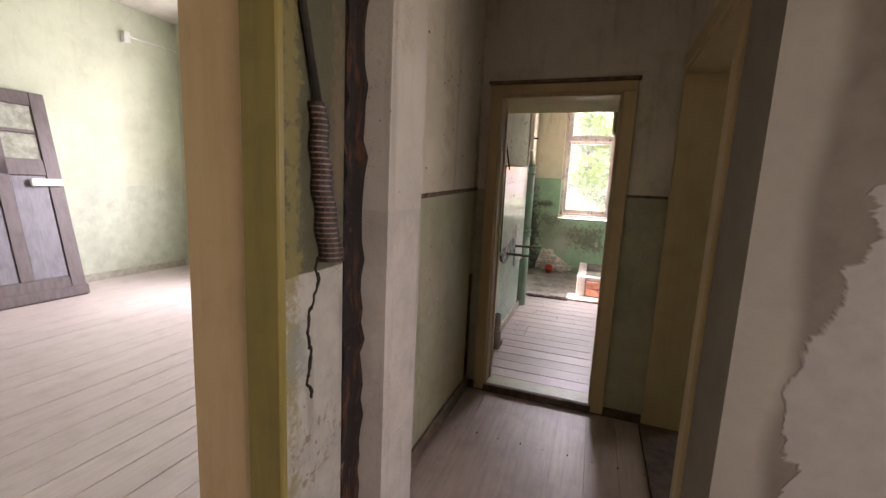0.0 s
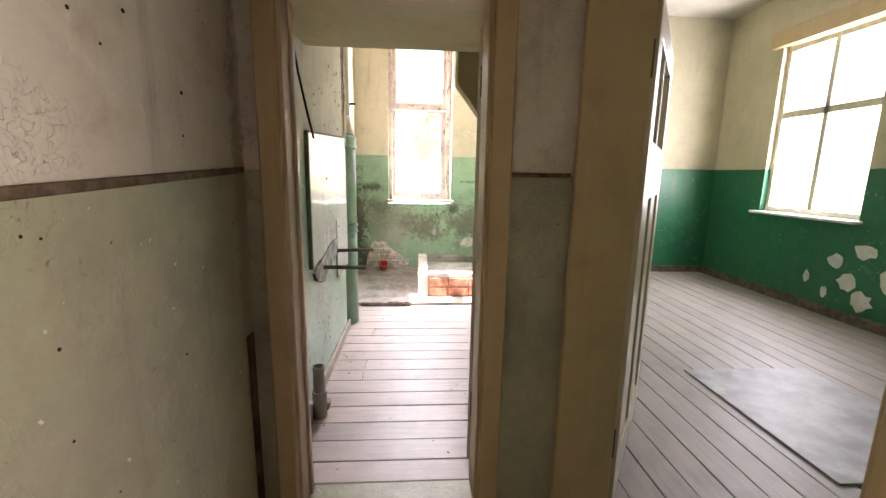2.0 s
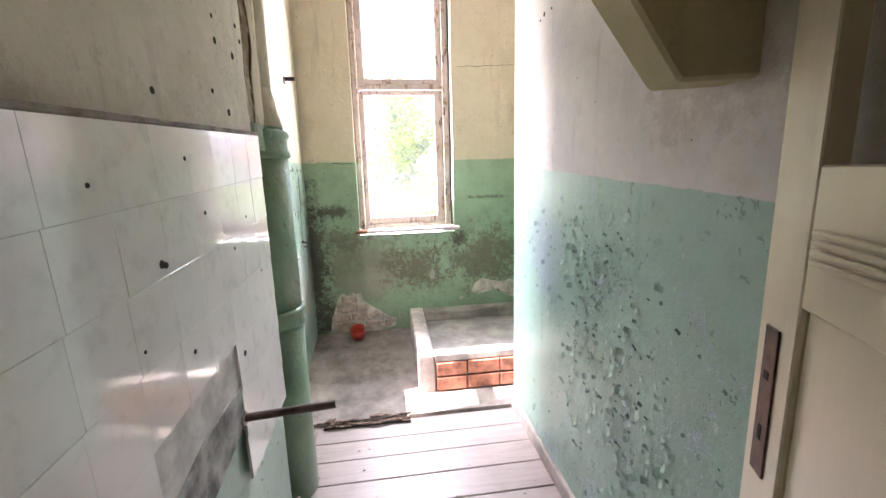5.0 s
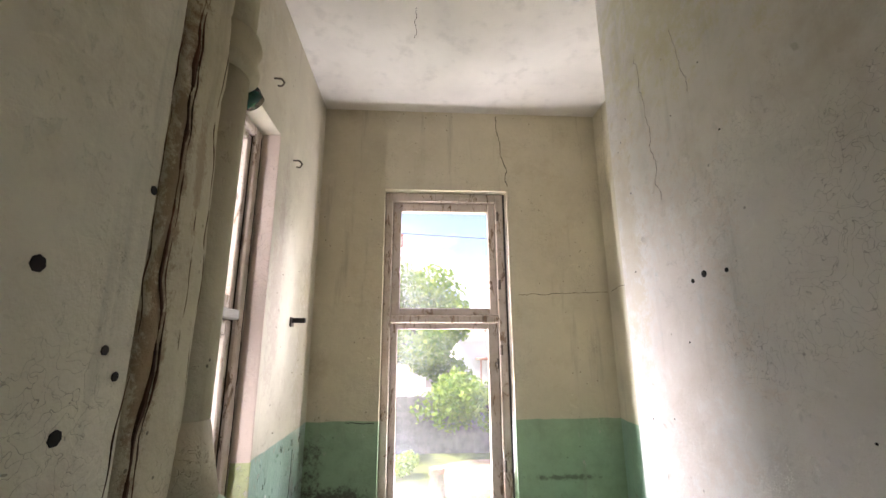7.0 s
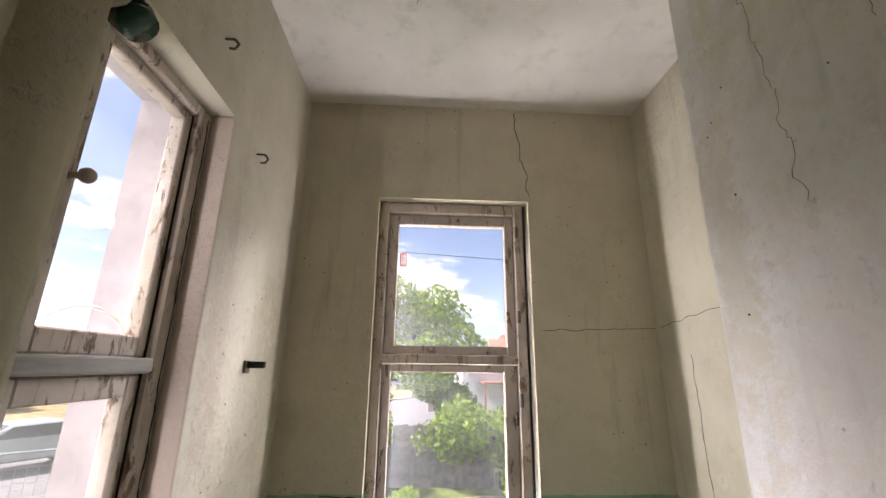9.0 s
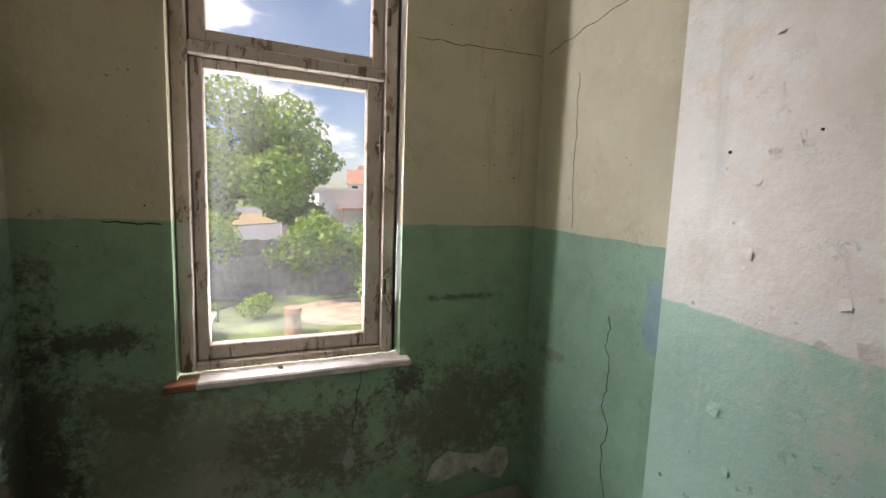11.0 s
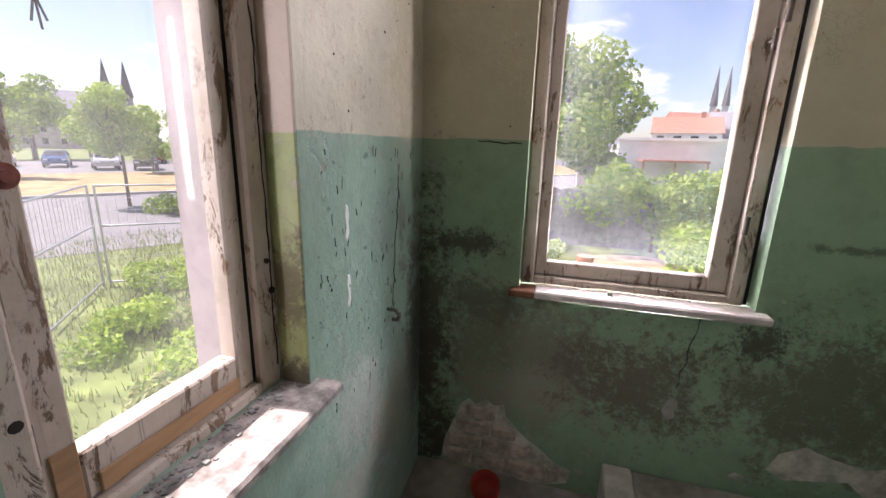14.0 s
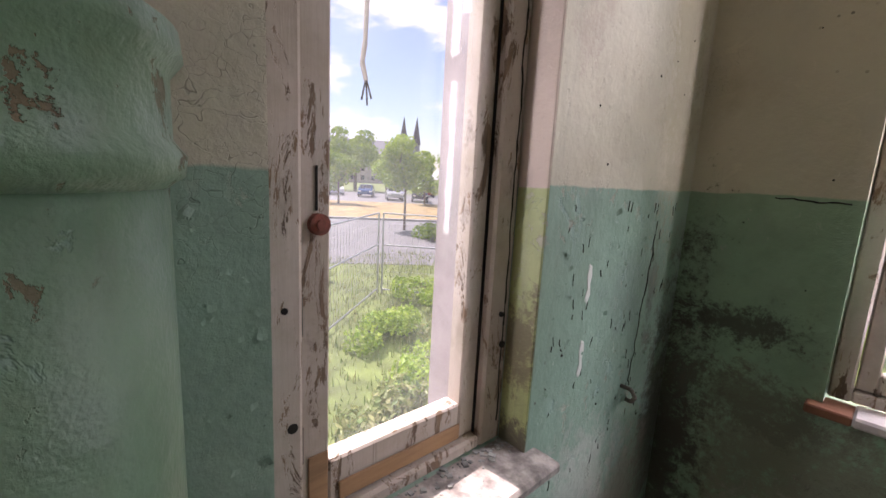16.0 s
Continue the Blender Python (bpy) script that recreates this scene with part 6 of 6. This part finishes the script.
# outside cable and wire with a small red sign
oc = thing("loose_cable", (-0.5, 7.8, 2.4), "frayed grey cable hanging outside the window", "cable")
bm = bmesh.new()
pts = [(-0.45, 7.785, 2.93), (-0.455, 7.78, 2.3), (-0.46, 7.775, 2.02), (-0.46, 7.77, 1.86), (-0.462, 7.765, 1.82), (-0.462, 7.775, 1.785)]
for a, b in zip(pts, pts[1:]):
    rod(bm, a, b, 0.006, 8, 0.005)
part("sheath", bm, M["cement"], oc)
bm = bmesh.new()
for dy, dz in ((-0.010, -0.04), (0.004, -0.05), (0.014, -0.035)):
    rod(bm, (-0.462, 7.775, 1.79), (-0.462, 7.775 + dy, 1.785 + dz), 0.0022, 6)
part("strand", bm, M["black"], oc)
arc = thing("wire_loop", (-0.36, 7.8, 2.21), "pale wire loop lying behind the upper pane", "wire")
bm = bmesh.new()
pts = [(-0.285, 7.64 + 0.30 * i / 10, 2.205 + 0.055 * math.sin(math.pi * min(1, i / 9)) ** 0.7) for i in range(11)]
for a, b in zip(pts, pts[1:]):
    rod(bm, a, b, 0.004, 6)
part("wire", bm, M["white"], arc)
ow = thing("overhead_wire", (0, 21, 7.6), "thin overhead wire with a small red sign", "wire")
bm = bmesh.new()
rod(bm, (-9, 19.0, 5.95), (14, 22.0, 5.55), 0.012, 6)
part("line", bm, M["black"], ow)
sg = part("sign", one((-0.26, 20.05, 5.28), (-0.02, 20.09, 5.74)), M["redplastic"], ow, "small red sign", bevel=0.004)
for k in range(4):
    part("bar", one((-0.21 + 0.045 * k, 20.044, 5.34), (-0.19 + 0.045 * k, 20.050, 5.66)), M["white"], sg)

# ---- pieces: tiles and floor boards ----


def shared_box(name, size, bevel, mat):
    bm = boxes(((-size[0] / 2, -size[1] / 2, -size[2] / 2), (size[0] / 2, size[1] / 2, size[2] / 2)))
    me = bpy.data.meshes.new(name)
    if bevel:
        bmesh.ops.bevel(bm, geom=bm.edges[:], offset=bevel, segments=1, affect="EDGES")
    bm.to_mesh(me)
    bm.free()
    me.materials.append(mat)
    return me


def piece(name, me, at, parent, turn=None):
    o = new(name, me)
    o.parent = parent
    o.matrix_parent_inverse = parent.matrix_world.inverted()
    o.matrix_world = Matrix.Translation(at) @ (turn or Matrix())
    return o


random.seed(31)
TS, RISE = 0.148, 0.053
tile_mesh = shared_box("tile", (0.008, TS - 0.0007, TS - 0.0007), 0.0004, M["tile"])
for r in range(-2, 5):
    for c in range(8):
        y = 5.803 + TS / 2 + c * TS
        z = 0.847 + TS / 2 + TS * r + RISE * (y - 5.803)
        if r < 0 and not 6.57 < y < 6.95:
            continue
        if r < 1 and 6.10 < y < 6.58:
            continue
        tilt = Matrix.Rotation(math.atan(RISE), 4, "X") @ Matrix.Rotation(random.uniform(-0.004, 0.004), 4, "Z") @ Matrix.Rotation(random.uniform(-0.004, 0.004), 4, "Y")
        piece("tile", tile_mesh, (KL + 0.018, y, z), panel, tilt)

fl1 = place("floor_kitchen", "dusty grey-painted floorboards laid across the kitchen", "floor")
y = 5.135
k = 0
joints = (5.28, 5.44, 5.60, 5.765, 5.92, 6.08, 6.23, 6.395, 6.55, 6.70, 6.865, 7.02, 7.20, 7.37, 7.53, 7.70)
for y1 in joints:
    pieces = ((KL, KR),) if k not in (6, 7, 11) else ((KL, 0.25), (0.253, KR))
    for x0, x1 in pieces:
        me = shared_box("floorboard", (x1 - x0, y1 - y - 0.004, 0.03), 0.003, M["boards"])
        piece("floorboard", me, ((x0 + x1) / 2, (y + y1) / 2, -0.015 + random.uniform(-0.0015, 0.0015)), fl1, Matrix.Rotation(random.uniform(-0.002, 0.002), 4, "Z"))
    y = y1
    k += 1
slab_bm = boxes(((SIDE, 7.705, -0.06), (1.68, 7.93, 0.02)), ((SIDE, 7.93, -0.06), (1.68, FAR, 0.02)), ((SIDE, 6.995, -0.06), (KL, 7.705, 0.0)))
for v in slab_bm.verts:
    if v.co.y > 8.5 and v.co.z > 0:
        v.co.z = 0.168
tagged(link_mesh("floor_alcove", slab_bm, M["slabfloor"]), "dusty worn slab floor of the alcove, rising to the wall", "floor", kind="structure")
bm = bmesh.new()
rng2 = random.Random(77)
for _ in range(130):
    x, y = rng2.uniform(0.05, 1.2), rng2.uniform(5.2, 8.7)
    if x < 0.62 or y < 7.6:
        z = 0.021 if y > 7.71 else 0.001
        s = rng2.uniform(0.002, 0.006)
        vs = box(bm, (x - s, y - s * rng2.uniform(0.4, 1), z), (x + s, y + s, z + s * 0.5))
        bmesh.ops.rotate(bm, verts=vs, cent=(x, y, z), matrix=Matrix.Rotation(rng2.uniform(0, 3), 3, "Z"))
tagged(link_mesh("rubble_crumbs", bm, M["cement"]), "crumbs of plaster and dirt scattered over the floor", "debris", kind="stuff")

fl2 = place("floor_hall", "brown-grey painted hall floorboards", "floor")
me = shared_box("floorboard", (0.169, 3.0, 0.012), 0.001, M["hall_boards"])
me0 = shared_box("floorboard", (0.169, 1.45, 0.012), 0.001, M["hall_boards"])
x = 0.095
while x < 1.2:
    piece("floorboard", me0, (x, 4.225, -0.056 + random.uniform(-0.001, 0.001)), fl2)
    x += 0.17
x = 0.12
while x < 2.6:
    piece("floorboard", me, (x, 2.0, -0.057), fl2)
    x += 0.17
bm = bmesh.new()
for i in range(9):
    rod(bm, (0.12 + 0.13 * i, 4.42 + 0.01 * (i % 2), -0.0505), (0.12 + 0.13 * i, 4.42, -0.0485), 0.005, 7)
tagged(link_mesh("nail_heads", bm, M["iron"]), "row of nail heads across the boards", "nail", kind="stuff")

fl3 = place("floor_room", "bare grey floorboards of the side room", "floor")
me = shared_box("floorboard", (0.156, 5.52, 0.025), 0.003, M["room_boards"])
x = 1.50
while x < 5.0:
    piece("floorboard", me, (x, 6.62, -0.043 + random.uniform(-0.002, 0.001)), fl3)
    x += 0.16
fl4 = place("floor_left_room", "pale dusty floorboards of the left room", "floor")
me = shared_box("floorboard", (0.196, 6.4, 0.025), 0.002, M["pale_boards"])
x = -5.15
while x < -0.32:
    piece("floorboard", me, (x, 3.7, -0.045 + random.uniform(-0.001, 0.001)), fl4)
    x += 0.2
piece("floorboard", shared_box("floorboard", (0.36, 0.96, 0.02), 0.002, M["pale_boards"]), (-0.135, 2.58, -0.05), fl4)
